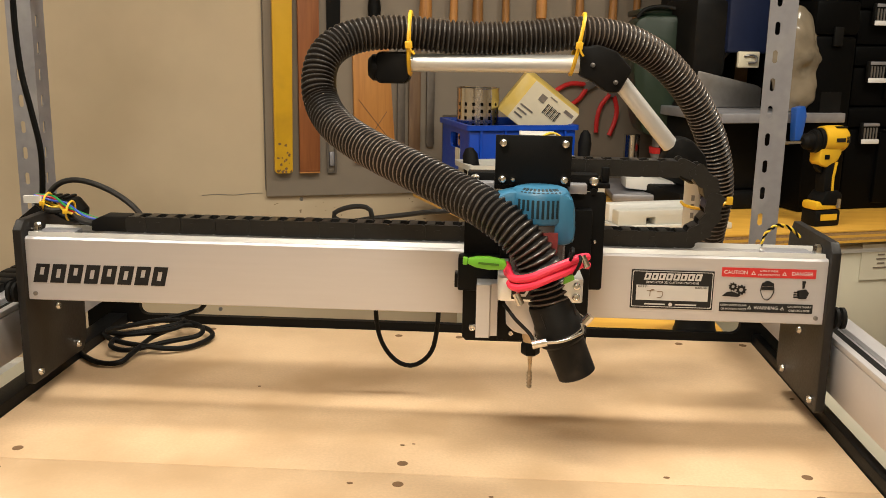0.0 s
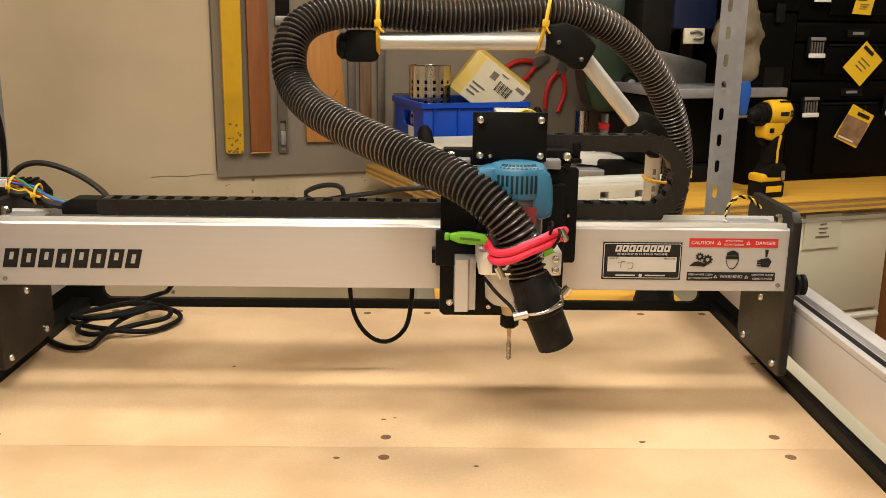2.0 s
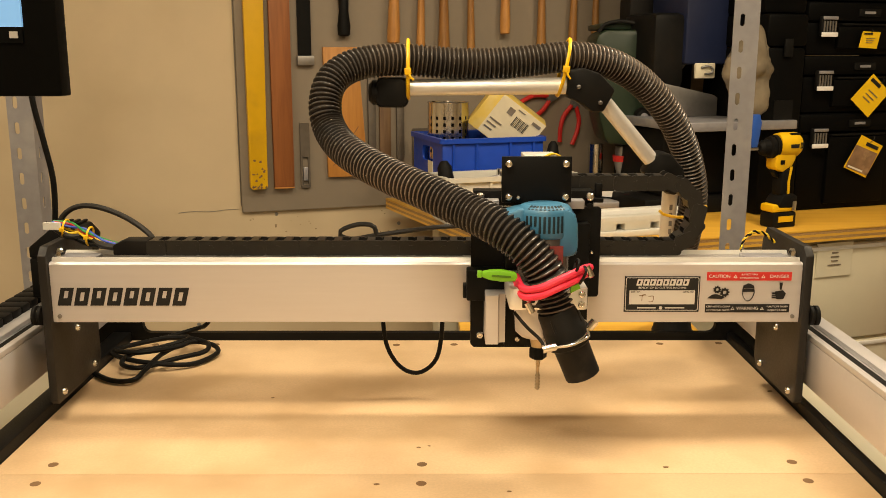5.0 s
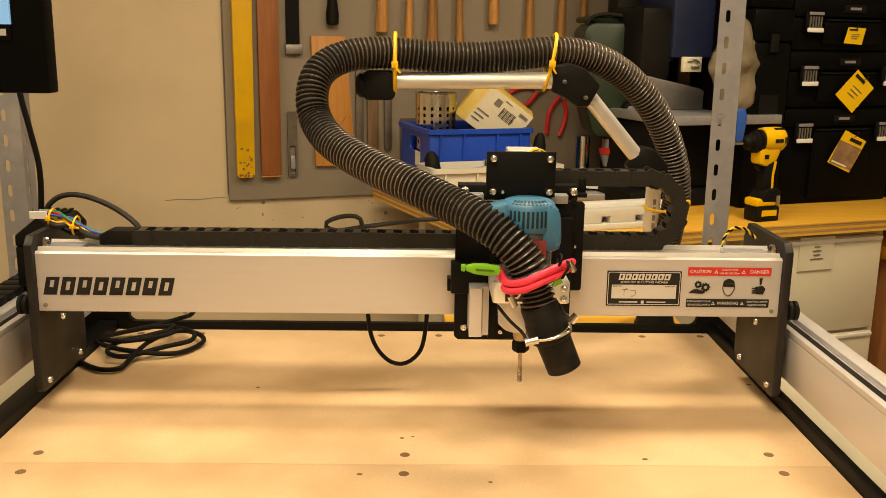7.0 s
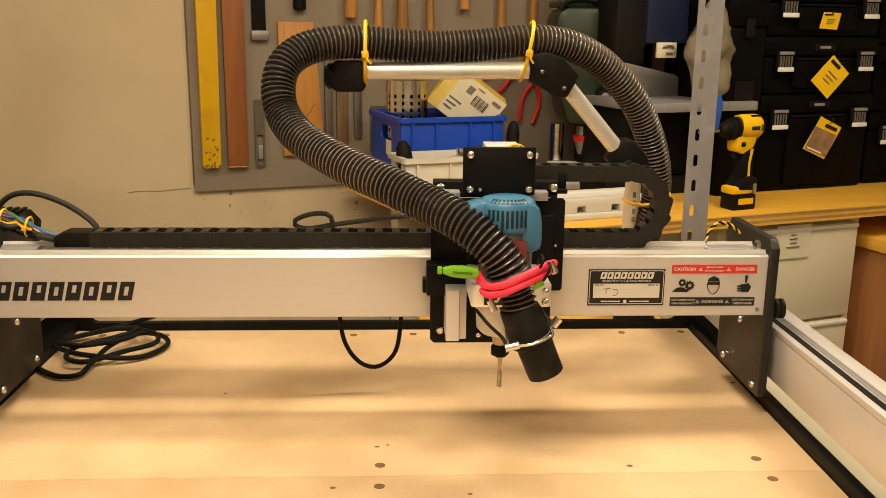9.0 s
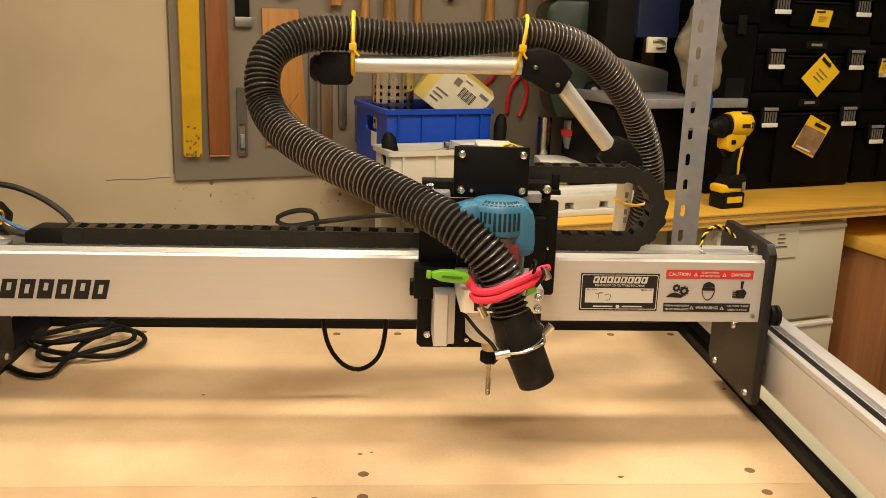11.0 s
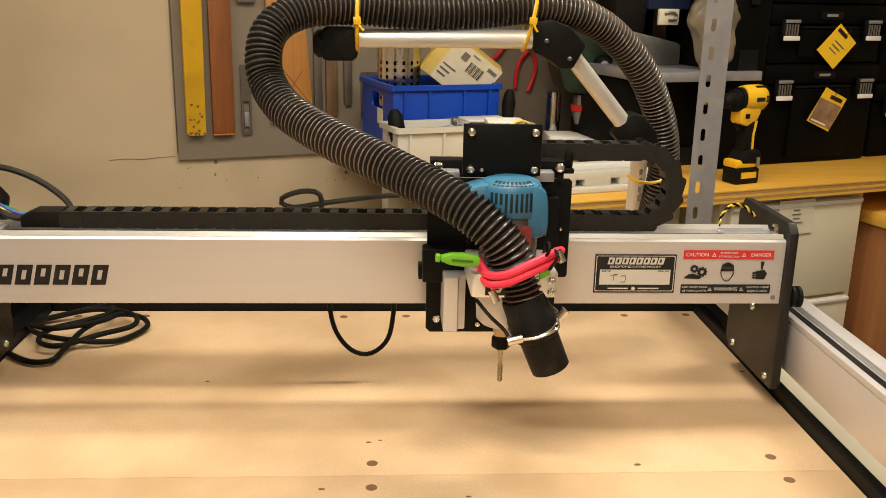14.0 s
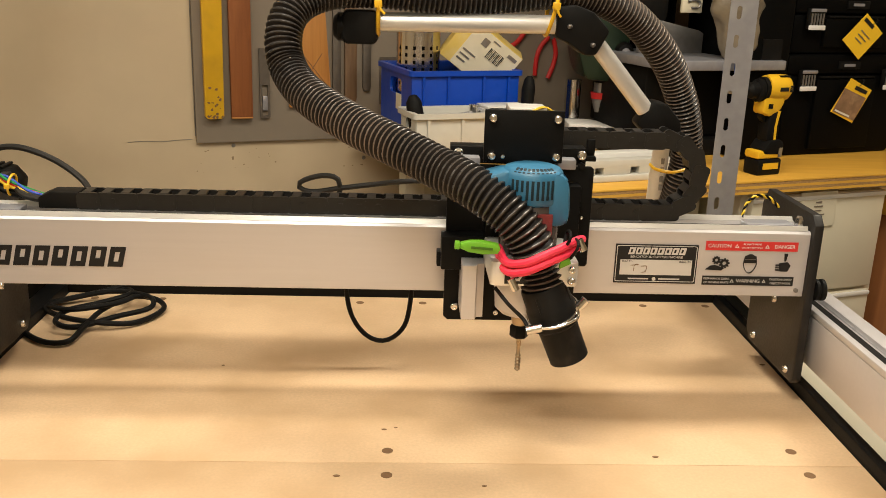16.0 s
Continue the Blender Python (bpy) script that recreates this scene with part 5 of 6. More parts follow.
# lower run, drawn from the loop towards the fixed end
n_low = int((XR - 0.185) / step_)
for k in range(n_low):
    chain_link(Matrix.Translation((XR - (k + 1) * step_, 0, CZ)))
n_arc = 7
for k in range(n_arc):
    a = math.pi * (k + 0.02) / n_arc
    cx, cz = XR + RAD * math.sin(a), zc - RAD * math.cos(a)
    chain_link(Matrix.Translation((cx, 0, cz)) @ Matrix.Rotation(-a, 4, "Y") @ Matrix.Translation((0, 0, -0.0105)))
for k in range(6):
    chain_link(Matrix.Translation((XR - k * step_, 0, zc + RAD)) @ Matrix.Rotation(-math.pi, 4, "Y") @ Matrix.Translation((0, 0, -0.0105)))
bm = bmesh.new()
prism(bm, [(0.150, CZ), (0.199, CZ), (0.199, CZ + 0.021), (0.165, CZ + 0.021), (0.150, CZ + 0.014)], CY0, CY1, "xz", None, 0.002)
part("end_bracket", bm, M_PLASTIC, chain)

SITE = GANTRY
# side chain bracket and the loom of wires at the fixed end
sb = thing("chain_bracket", (0.03, 0.05, 0.12), "black chain bracket standing at the end of the gantry", "bracket")
bm = bmesh.new()
prism(bm, [(-0.035, 0.205), (0.060, 0.205), (0.066, 0.240), (0.052, 0.257), (0.008, 0.257), (-0.035, 0.222)], 0.02, 0.06, "xz", None, 0.003)
part("shell", bm, M_PLASTIC, sb)
for k in range(4):
    part("slat", B(0.008 + k * 0.011, 0.014 + k * 0.011, 0.022, 0.058, 0.2575, 0.2610, 0.001), M_PLASTIC, sb)
part("foot", B(-0.035, 0.053, 0.02, 0.055, 0.1405, 0.2045, 0.003), M_BLACK, sb)
SITE = HERE
loom = thing("wire_loom", (0.10, YF + 0.05, 0.24), "loom of red, blue, yellow and grey wires tied with yellow ties", "wires")
for k, (mm, dy, dz) in enumerate(((M_WIREB, 0.0, 0.006), (M_WIRER, 0.004, 0.005), (M_WIREY, -0.004, 0.001), (M_WIREY, 0.002, 0.000), (M_WIREG, 0.005, 0.007), (M_GREYCABLE, -0.006, -0.003), (M_CABLE, 0.0, -0.007), (M_WIREY, 0.006, 0.002))):
    r = 0.0045 if mm in (M_GREYCABLE, M_CABLE) else 0.0018
    w = 0.004 * math.sin(k * 2.1)
    bm = bmesh.new()
    cable(bm, [(0.040, YF + 0.085 + dy, 0.274 + dz * 0.5), (0.070, YF + 0.075 + dy * 1.3, 0.266 + dz + w), (0.098, YF + 0.06 - dy, 0.262 + dz * 1.5 - w), (0.128, YF + 0.045 + dy, 0.254 + dz * 0.6), (0.165, YF + 0.032 + dy * 0.4, 0.250 + dz * 0.3)], r, 8, 0.004)
    part("wire", bm, mm, loom)
for x, z in ((0.062, 0.269), (0.104, 0.262)):
    bm = bmesh.new()
    yy = YF + 0.078 - (x - 0.062) * 0.5
    sweep(bm, [Vector((x + 0.002 * math.sin(a), yy + 0.014 * math.cos(a), z + 0.013 * math.sin(a))) for a in [2 * math.pi * k / 20 for k in range(21)]], 0.0015, 6)
    box(bm, x - 0.003, x + 0.003, yy - 0.019, yy - 0.013, z - 0.002, z + 0.004, 0.001)
    part("cable_tie", bm, M_YTIE, loom)
part("wire_label", B(0.036, 0.060, YF + 0.062, YF + 0.066, 0.270, 0.280, m=None), M_WHITE, loom)
SITE = GANTRY
bm = bmesh.new()
cable(bm, [(0.002, 0.045, 0.236), (0.006, 0.055, 0.262), (0.030, 0.055, 0.280), (0.066, 0.052, 0.281), (0.112, 0.048, 0.264), (0.158, 0.02, 0.240), (0.180, -0.03, 0.222)], 0.0044, 10)
solo("power_cable", bm, M_GREYCABLE, "dark grey cable arching behind the beam", "cable")
bm = bmesh.new()
cable(bm, [(0.66, -0.03, 0.268), (0.60, -0.02, 0.262), (0.56, 0.0, 0.253), (0.51, 0.0, 0.246), (0.470, 0.0, 0.240), (0.452, 0.0, 0.248), (0.462, 0.0, 0.257), (0.485, 0.0, 0.263), (0.505, 0.0, 0.260), (0.509, 0.0, 0.244), (0.505, 0.0, 0.225)], 0.0037, 10)
solo("router_cable", bm, M_GREYCABLE, "dusty grey cable with a small loop behind the beam", "cable")
bm = bmesh.new()
cable(bm, [(0.519, -0.045, 0.215), (0.520, -0.045, 0.13), (0.527, -0.045, 0.08), (0.548, -0.045, 0.048), (0.575, -0.045, 0.040), (0.600, -0.045, 0.060), (0.609, -0.045, 0.10), (0.611, -0.045, 0.16), (0.611, -0.045, 0.215)], 0.0034, 10)
solo("hanging_cable", bm, M_CABLE, "black cable hanging in a loop below the beam", "cable")
SITE = HERE
bm = bmesh.new()
cable(bm, [(0.213, 0.100, 0.140), (0.208, 0.110, 0.080), (0.190, 0.130, 0.045), (0.165, 0.150, 0.030), (0.107, 0.138, 0.016), (0.035, 0.110, 0.006), (0.007, 0.065, 0.006), (0.029, -0.002, 0.006), (0.079, -0.052, 0.006), (0.116, -0.054, 0.007), (0.125, -0.016, 0.012),
           (0.135, 0.046, 0.018), (0.166, 0.102, 0.020), (0.203, 0.110, 0.013), (0.219, 0.077, 0.008), (0.186, 0.021, 0.007), (0.114, 0.007, 0.016), (0.057, 0.044, 0.014), (0.038, 0.090, 0.010), (0.079, 0.127, 0.012), (0.141, 0.144, 0.018), (0.161, 0.105, 0.024),
           (0.130, 0.065, 0.024), (0.085, 0.037, 0.020), (0.079, 0.004, 0.014), (0.113, -0.010, 0.012), (0.163, 0.032, 0.014), (0.203, 0.065, 0.016), (0.191, 0.105, 0.020), (0.130, 0.116, 0.024), (0.068, 0.093, 0.018), (0.051, 0.060, 0.020), (0.096, 0.026, 0.026), (0.152, 0.054, 0.026), (0.175, 0.082, 0.028)], 0.0042, 10, 0.006)
solo("cable_coil", bm, M_CABLE, "loose coil of black cable lying on the board", "cable")
tw = thing("twisted_wire", (1.08, YF + 0.07, 0.24), "short twisted yellow and black wire at the beam end", "wire")
core = smooth_path([(1.040, YF + 0.055, 0.240), (1.047, YF + 0.062, 0.256), (1.064, YF + 0.072, 0.265), (1.084, YF + 0.080, 0.260), (1.100, YF + 0.085, 0.247)], 0.0015)
for nm, mm, ph in (("yellow_strand", M_WIREY, 0.0), ("black_strand", M_CABLE, math.pi)):
    bm = bmesh.new()
    sweep(bm, [p + Vector((0, 0.0015 * math.cos(ph + k * 0.62), 0.0015 * math.sin(ph + k * 0.62))) for k, p in enumerate(core)], 0.0015, 6)
    part(nm, bm, mm, tw)

# ---------- carriage ----------
CX = 0.024
YP = YF - 0.030
car = thing("carriage", (0.71 + CX, YP, 0.13), "black steel tool carriage with a boxed motor on top", "carriage")
bm = bmesh.new()
prism(bm, [(a + CX, b) for a, b in ((0.624, 0.128), (0.629, 0.123), (0.712, 0.123), (0.714, 0.195), (0.796, 0.195), (0.798, 0.198), (0.798, 0.316), (0.795, 0.319), (0.624, 0.319))], YP, YP + 0.006, "xz", None, 0.001)
plate = part("back_plate", bm, M_BLACK, car)
part("top_strip", B(0.627 + CX, 0.788 + CX, YP + 0.004, YP + 0.03, 0.3195, 0.340, 0.001), M_BLACK, car)
for x in (0.636, 0.782):
    bolt(car, (x + CX, YP + 0.004, 0.332), 0.0062)
    part("standoff", C((x + CX, YP + 0.003, 0.3205), (x + CX, YP - 0.006, 0.3205), 0.0042, seg=6), M_BLACK, car)
part("spacer", B(0.640 + CX, 0.660 + CX, YP - 0.02, YP - 0.0005, 0.3195, 0.331, 0.001), M_GALV, car)
part("spacer", B(0.750 + CX, 0.772 + CX, YP - 0.02, YP - 0.0005, 0.3195, 0.331, 0.001), M_GALV, car)
YM = YF - 0.088
mot = part("motor_box", B(0.660 + CX, 0.7485 + CX, YM, YM + 0.005, 0.334, 0.3925, 0.001), M_BLACK, car, "black motor cover plate")
part("motor", B(0.668 + CX, 0.740 + CX, YM + 0.010, YM + 0.062, 0.340, 0.386, 0.004), M_PLASTIC, car)
part("motor_cap", B(0.688 + CX, 0.730 + CX, YM + 0.012, YM + 0.05, 0.3862, 0.3935, 0.0008), M_ALUTUBE, car)
for x, z in ((0.669, 0.3835), (0.7405, 0.3835), (0.669, 0.3415), (0.7405, 0.3415)):
    bolt(mot, (x + CX, YM, z), 0.0052)
bolt(mot, (0.681 + CX, YM, 0.3412), 0.0032)
bm = bmesh.new()
cable(bm, [(0.714 + CX, YM + 0.008, 0.3905), (0.722 + CX, YM + 0.010, 0.3945), (0.730 + CX, YM + 0.016, 0.3935), (0.738 + CX, YM + 0.022, 0.3885)], 0.0016, 6, 0.003)
part("motor_wire", bm, M_WIREY, car)
bolt(plate, (0.786 + CX, YP, 0.258), 0.0028)
bolt(plate, (0.637 + CX, YP, 0.1415), 0.0055)
part("guide_block", B(0.618 + CX, 0.676 + CX, YP - 0.026, YP - 0.0005, 0.196, 0.238, 0.002), M_BLACK, car)
part("side_lug", B(0.6135 + CX, 0.6225 + CX, YP - 0.012, YP + 0.006, 0.196, 0.214, 0.001), M_BLACK, car)
bm = bmesh.new()
prism(bm, [(0.642 + CX, YP - 0.0005), (0.642 + CX, YM), (0.658 + CX, YM), (0.660 + CX, YM + 0.008), (0.668 + CX, YM + 0.010), (0.668 + CX, YP - 0.0005)], 0.146, 0.212, "xy")
part("slide_bar", bm, M_ALU, car, "silver slide bar")
part("slide_plate", B(0.669 + CX, 0.780 + CX, YP - 0.022, YP - 0.001, 0.132, 0.300, 0.001), M_BLACK, car)
bolt(car, (0.686 + CX, YP - 0.022, 0.143), 0.004)
part("chain_arm", B(0.772 + CX, 0.806 + CX, YP + 0.031, YF + 0.05, 0.3195, 0.3255, 0.001), M_BLACK, car)
part("chain_tab", B(0.796 + CX, 0.8055 + CX, YF + 0.010, YF + 0.05, 0.326, 0.345, 0.001), M_BLACK, car)

# ---------- router ----------
RX, RY = 0.708 + CX, YF - 0.115
rt = thing("trim_router", (RX, RY, 0.10), "teal and grey trim router with a collet and a burr bit", "router")
bm = bmesh.new()
lathe(bm, (RX + 0.004, RY, 0.298), (0, 0, 1), [(0, 0.0330), (0.003, 0.0345), (0.027, 0.0345), (0.033, 0.0335), (0.0375, 0.030), (0.0395, 0.024), (0.040, 0.008)], 36)
head = part("motor_head", bm, M_BLUE, rt, "teal motor head")
bm = bmesh.new()
prism(bm, [(RX - 0.056, 0.318), (RX - 0.050, 0.327), (RX - 0.030, 0.3335), (RX - 0.020, 0.334), (RX - 0.020, 0.300), (RX - 0.040, 0.304), (RX - 0.054, 0.310)], RY - 0.020, RY + 0.020, "xz", None, 0.005)
part("switch_hump", bm, M_BLUE, head)
bm = bmesh.new()
prism(bm, [(RX + 0.012, 0.2735), (RX + 0.040, 0.2735), (RX + 0.0445, 0.284), (RX + 0.0425, 0.322), (RX + 0.036, 0.3325), (RX + 0.024, 0.3355), (RX + 0.012, 0.3355)], RY - 0.0275, RY + 0.0275, "xz", None, 0.0085)
part("side_rib", bm, M_BLUE, head)
# darkened teal on raised bars paints the shade of open vents
M_VENT = mat("vent_shade", (0.006, 0.02, 0.03), 0.6)
for k in range(10):
    a = radians(-134 + k * 9.5)
    c = Vector((RX + 0.004 + 0.0340 * math.cos(a), RY + 0.0340 * math.sin(a), 0))
    m = Matrix.Translation(c) @ Matrix.Rotation(a, 4, "Z")
    part("vent_slot", B(-0.001, 0.0012, -0.0015, 0.0015, 0.3055 if k > 2 else 0.314, 0.3265, 0.0006, m=m), M_VENT, head)
    m2 = Matrix.Translation((RX + 0.004 + 0.0285 * math.cos(a), RY + 0.0285 * math.sin(a), 0.3355)) @ Matrix.Rotation(a, 4, "Z") @ Matrix.Rotation(radians(36), 4, "Y")
    part("vent_slot", B(-0.0038, 0.0034, -0.0014, 0.0014, -0.001, 0.0006, m=m2), M_VENT, head)
bm = bmesh.new()
lathe(bm, (RX + 0.003, RY, 0.2425), (0, 0, 1), [(0, 0.0325), (0.055, 0.0325), (0.0553, 0.030)], 36)
part("clear_collar", bm, mat("grey_smoke_plastic", (0.075, 0.066, 0.062), 0.22, scale=60, vary=0.4), rt)
part("rating_sticker", B(RX + 0.004, RX + 0.024, RY - 0.0335, RY - 0.0295, 0.268, 0.290), mat("red_brown_sticker", (0.20, 0.03, 0.03), 0.4, scale=200, vary=0.5), head)
bm = bmesh.new()
lathe(bm, (RX, RY, 0.168), (0, 0, 1), [(0, 0.024), (0.006, 0.030), (0.050, 0.0325), (0.074, 0.0325)], 36)
part("motor_body", bm, M_ALU, rt, "pale grey metal body")
bm = bmesh.new()
prism(bm, rounded(RX - 0.041, RX + 0.054, RY - 0.046, RY + 0.052, 0.006), 0.2135, 0.2405, "xy", None, 0.001)
cl = part("clamp_block", bm, M_ALUTUBE, rt, "machined aluminium clamp block")
part("badge", B(RX - 0.026, RX + 0.006, RY - 0.0478, RY - 0.0462, 0.2165, 0.2375, 0.0003), M_INK, cl)
bm = bmesh.new()
hexo = [(RX - 0.014 + 0.0078 * math.cos(radians(60 * k)), 0.2268 + 0.0078 * math.sin(radians(60 * k))) for k in range(6)]
hexi = [(RX - 0.014 + 0.0048 * math.cos(radians(60 * k)), 0.2268 + 0.0048 * math.sin(radians(60 * k))) for k in range(6)]
framed(bm, hexo, hexi, RY - 0.0484, RY - 0.0477, "xz")
part("emblem", bm, M_SILVERINK, cl)
for z in (0.221, 0.2335):
    bolt(cl, (RX + 0.046, RY - 0.046, z), 0.0045)
bm = bmesh.new()
lathe(bm, (RX, RY, 0.1525), (0, 0, 1), [(0, 0.009), (0.016, 0.012), (0.0165, 0.008)], 20)
part("spindle_nose", bm, M_BRASS, rt)
bm = bmesh.new()
lathe(bm, (RX, RY, 0.1365), (0, 0, 1), [(0, 0.0095), (0.002, 0.0112), (0.013, 0.0112), (0.0155, 0.0095)], 6)
part("collet_nut", bm, M_BLACK, rt)
bm = bmesh.new()
prof = [(0, 0.0008), (0.002, 0.0030)]
for k in range(5):
    prof += [(0.003 + k * 0.0042, 0.0036), (0.005 + k * 0.0042, 0.0024)]
prof += [(0.026, 0.0022), (0.045, 0.0032)]
lathe(bm, (RX, RY, 0.0935), (0, 0, 1), prof, 12)
part("cutter_bit", bm, M_BRASS, rt, "bronze-coloured burr bit")
bm = bmesh.new()
lathe(bm, (RX + 0.017, RY - 0.010, 0.166), (0.3, -1, -0.1), [(0, 0.006), (0.008, 0.006), (0.010, 0.003)], 14)
part("lock_button", bm, M_RED, rt, "red lock button")

# ---------- suction hose ----------
def hy(p):
    """The near end of the hose follows the carriage, the far end the arm."""
    x, y, z = p
    k = min(1.0, max(0.0, (0.10 - y) / 0.30))
    return (MID @ Vector(p)).lerp(Vector((x + CX, y + YF + 0.112, z)), k)


HOSE = [(0.7275, -0.262, 0.206), (0.721, -0.261, 0.228), (0.708, -0.262, 0.262), (0.684, -0.255, 0.290), (0.651, -0.235, 0.311), (0.611, -0.200, 0.326), (0.569, -0.165, 0.340), (0.525, -0.125, 0.353),
        (0.484, -0.080, 0.368), (0.458, -0.045, 0.383), (0.442, -0.015, 0.403), (0.436, 0.000, 0.428), (0.440, 0.015, 0.456), (0.454, 0.030, 0.475), (0.479, 0.045, 0.488), (0.517, 0.060, 0.495),
        (0.565, 0.075, 0.495), (0.621, 0.085, 0.490), (0.686, 0.095, 0.488), (0.752, 0.105, 0.492), (0.811, 0.115, 0.498), (0.861, 0.130, 0.494), (0.904, 0.145, 0.481), (0.949, 0.165, 0.454),
        (0.994, 0.185, 0.409), (1.027, 0.205, 0.359), (1.050, 0.220, 0.304), (1.061, 0.235, 0.250), (1.059, 0.250, 0.196), (1.060, 0.275, 0.155), (1.061, 0.310, 0.105), (1.068, 0.345, 0.068),
        (1.070, 0.358, 0.040)]
hose = thing("suction_hose", (1.07, 0.358, 0.04), "dusty black ribbed suction hose arching over the machine", "hose")
RIB = 0.0070
path = smooth_path([hy(p) for p in HOSE], RIB / 6)
bm = bmesh.new()
wave = (0.0239, 0.0246, 0.0239, 0.0216, 0.0206, 0.0216)
SEG = 26
sweep(bm, path, lambda i: wave[i % 6], SEG)
bm.faces.ensure_lookup_table()
# lighter crest colour carries dust and painted glints; grooves stay near-black
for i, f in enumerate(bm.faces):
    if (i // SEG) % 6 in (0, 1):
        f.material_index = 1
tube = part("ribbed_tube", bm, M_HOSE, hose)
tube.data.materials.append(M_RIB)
A0 = Vector(hy((0.7265, -0.262, 0.209)))
A1 = Vector(hy((0.760, -0.262, 0.128)))
ax = (A1 - A0).normalized()
bm = bmesh.new()
lathe(bm, A0 - ax * 0.004, ax, [(0, 0.0240), (0.003, 0.0252), (0.022, 0.0258), (0.025, 0.0272), (0.044, 0.0278), (0.048, 0.0272), (0.050, 0.0250), (0.052, 0.0225)], 32)
part("cuff", bm, M_CUFF, hose, "black rubber cuff")
bm = bmesh.new()
lathe(bm, A0 + ax * 0.046, ax, [(0, 0.0226), (0.022, 0.0222), (0.043, 0.0220), (0.044, 0.0200), (0.010, 0.0195)], 32)
part("nozzle", bm, M_CUFF, hose, "plain black nozzle")
for k in range(4):
    a = 2 * math.pi * k / 4 + 0.5
    q = ax.to_track_quat("Z", "Y")
    e = q @ Vector((math.cos(a), math.sin(a), 0))
    bm = bmesh.new()
    cyl(bm, A0 + ax * 0.002 + e * 0.0250, A0 + ax * 0.020 + e * 0.0257, 0.0014, seg=8)
    part("cuff_ridge", bm, M_CUFF, hose)
# pale dust caught between the ribs
rd = random.Random(8)
bm = bmesh.new()
for k in range(60):
    q = rd.randrange(12, len(path) - 60)
    d = (path[q + 1] - path[q - 1]).normalized()
    side = Vector((rd.uniform(-1, 1), rd.uniform(-1.2, 0.1), rd.uniform(-0.3, 1))).normalized()
    side = (side - d * side.dot(d)).normalized()
    r = rd.uniform(0.0003, 0.0008)
    ball(bm, path[q] + side * (wave[q % 6] + r * 0.3), r, (rd.uniform(0.7, 1.5), rd.uniform(0.7, 1.5), rd.uniform(0.7, 1.2)), None, 6, 4)
tagged(part("dust_specks", bm, M_PEG, hose, "pale dust specks"), kind="stuff")
# wire clip round the cuff
clip = thing("wire_clip", A0 + ax * 0.046, "bright steel spring clip and black strap round the hose cuff", "clip")
q = (ax + Vector((0.0, 0, 0.0))).to_track_quat("Z", "Y")
bm = bmesh.new()
sweep(bm, [A0 + ax * (0.030 - 0.006 * math.cos(a)) + q @ Vector((0.0295 * math.cos(a), 0.0295 * math.sin(a), 0)) for a in [2 * math.pi * k / 40 for k in range(41)]], 0.0014, 8)
part("wire", bm, M_CHROME, clip)
pL = A0 + Vector((-0.012, -0.028, -0.038))
pR = A0 + Vector((0.040, -0.018, -0.012))
bm = bmesh.new()
cyl(bm, pL + Vector((-0.008, 0, -0.002)), pL + Vector((0.008, 0, 0.002)), 0.0052, seg=14)
part("barrel", bm, M_CHROME, clip)
bm = bmesh.new()
cyl(bm, pR + Vector((-0.003, 0, -0.004)), pR + Vector((0.004, 0, 0.005)), 0.0052, seg=14)
part("barrel", bm, M_CHROME, clip)
bm = bmesh.new()
cable(bm, [pL + Vector((0.006, -0.002, 0.001)), pL + Vector((0.025, -0.008, 0.006)), pL + Vector((0.042, -0.003, 0.012)), pR + Vector((-0.004, -0.004, -0.012)), pR + Vector((-0.006, 0, -0.002))], 0.0018, 8, 0.004)
part("lever_wire", bm, M_CHROME, clip)
bm = bmesh.new()
cable(bm, [(RX - 0.034, RY - 0.030, 0.206), (RX - 0.020, RY - 0.045, 0.192), (RX - 0.004, RY - 0.052, 0.178), pL + Vector((-0.006, 0, 0.0))], 0.0022, 8, 0.004)
part("strap", bm, M_RUBBER, clip)
# pink cord and lime peg
cord = thing("pink_cord", A0 + Vector((0, -0.03, 0.05)), "bright pink cord wrapped twice round the hose", "cord")
Hc = Vector(hy((0.7125, -0.262, 0.254)))
for k, dz in enumerate((0.0, -0.0095)):
    bm = bmesh.new()
    cable(bm, [Hc + Vector(v) + Vector((0, 0, dz)) for v in ((-0.036, 0.012, -0.004 + 0.004 * k), (-0.030, -0.016, -0.012), (-0.012, -0.031, -0.008), (0.010, -0.032, 0.002), (0.032, -0.024, 0.010), (0.046, -0.010, 0.012 + 0.002 * k), (0.054, 0.002, 0.010))], 0.0046, 10, 0.004)
    part("strand", bm, M_PINK, cord)
for v in ((0.038, -0.024, 0.006), (0.030, -0.020, 0.014)):
    bm = bmesh.new()
    c = Hc + Vector(v)
    sweep(bm, [c + Vector((0.003 * math.sin(a), 0.004 * math.sin(a * 2), 0)) + Vector((0.002, 0.009 * math.cos(a), 0.010 * math.sin(a))) for a in [2 * math.pi * k / 16 for k in range(17)]], 0.0017, 6)
    part("knot", bm, M_RUBBER, cord)
for v in ((0.045, -0.020, 0.016), (-0.026, -0.030, -0.026)):
    bm = bmesh.new()
    c = Hc + Vector(v)
    cyl(bm, c, c + Vector((0.006, -0.002, -0.012)), 0.0042, seg=12)
    part("metal_end", bm, M_CHROME, cord)
peg = thing("lime_peg", Hc + Vector((-0.06, -0.01, 0)), "lime green plastic peg clipped on the cord", "peg")
pm = Matrix.Translation(Hc + Vector((-0.061, -0.012, 0.004))) @ Matrix.Rotation(radians(4), 4, "Y") @ Matrix.Diagonal((0.72, 1, 1, 1))
bm = bmesh.new()
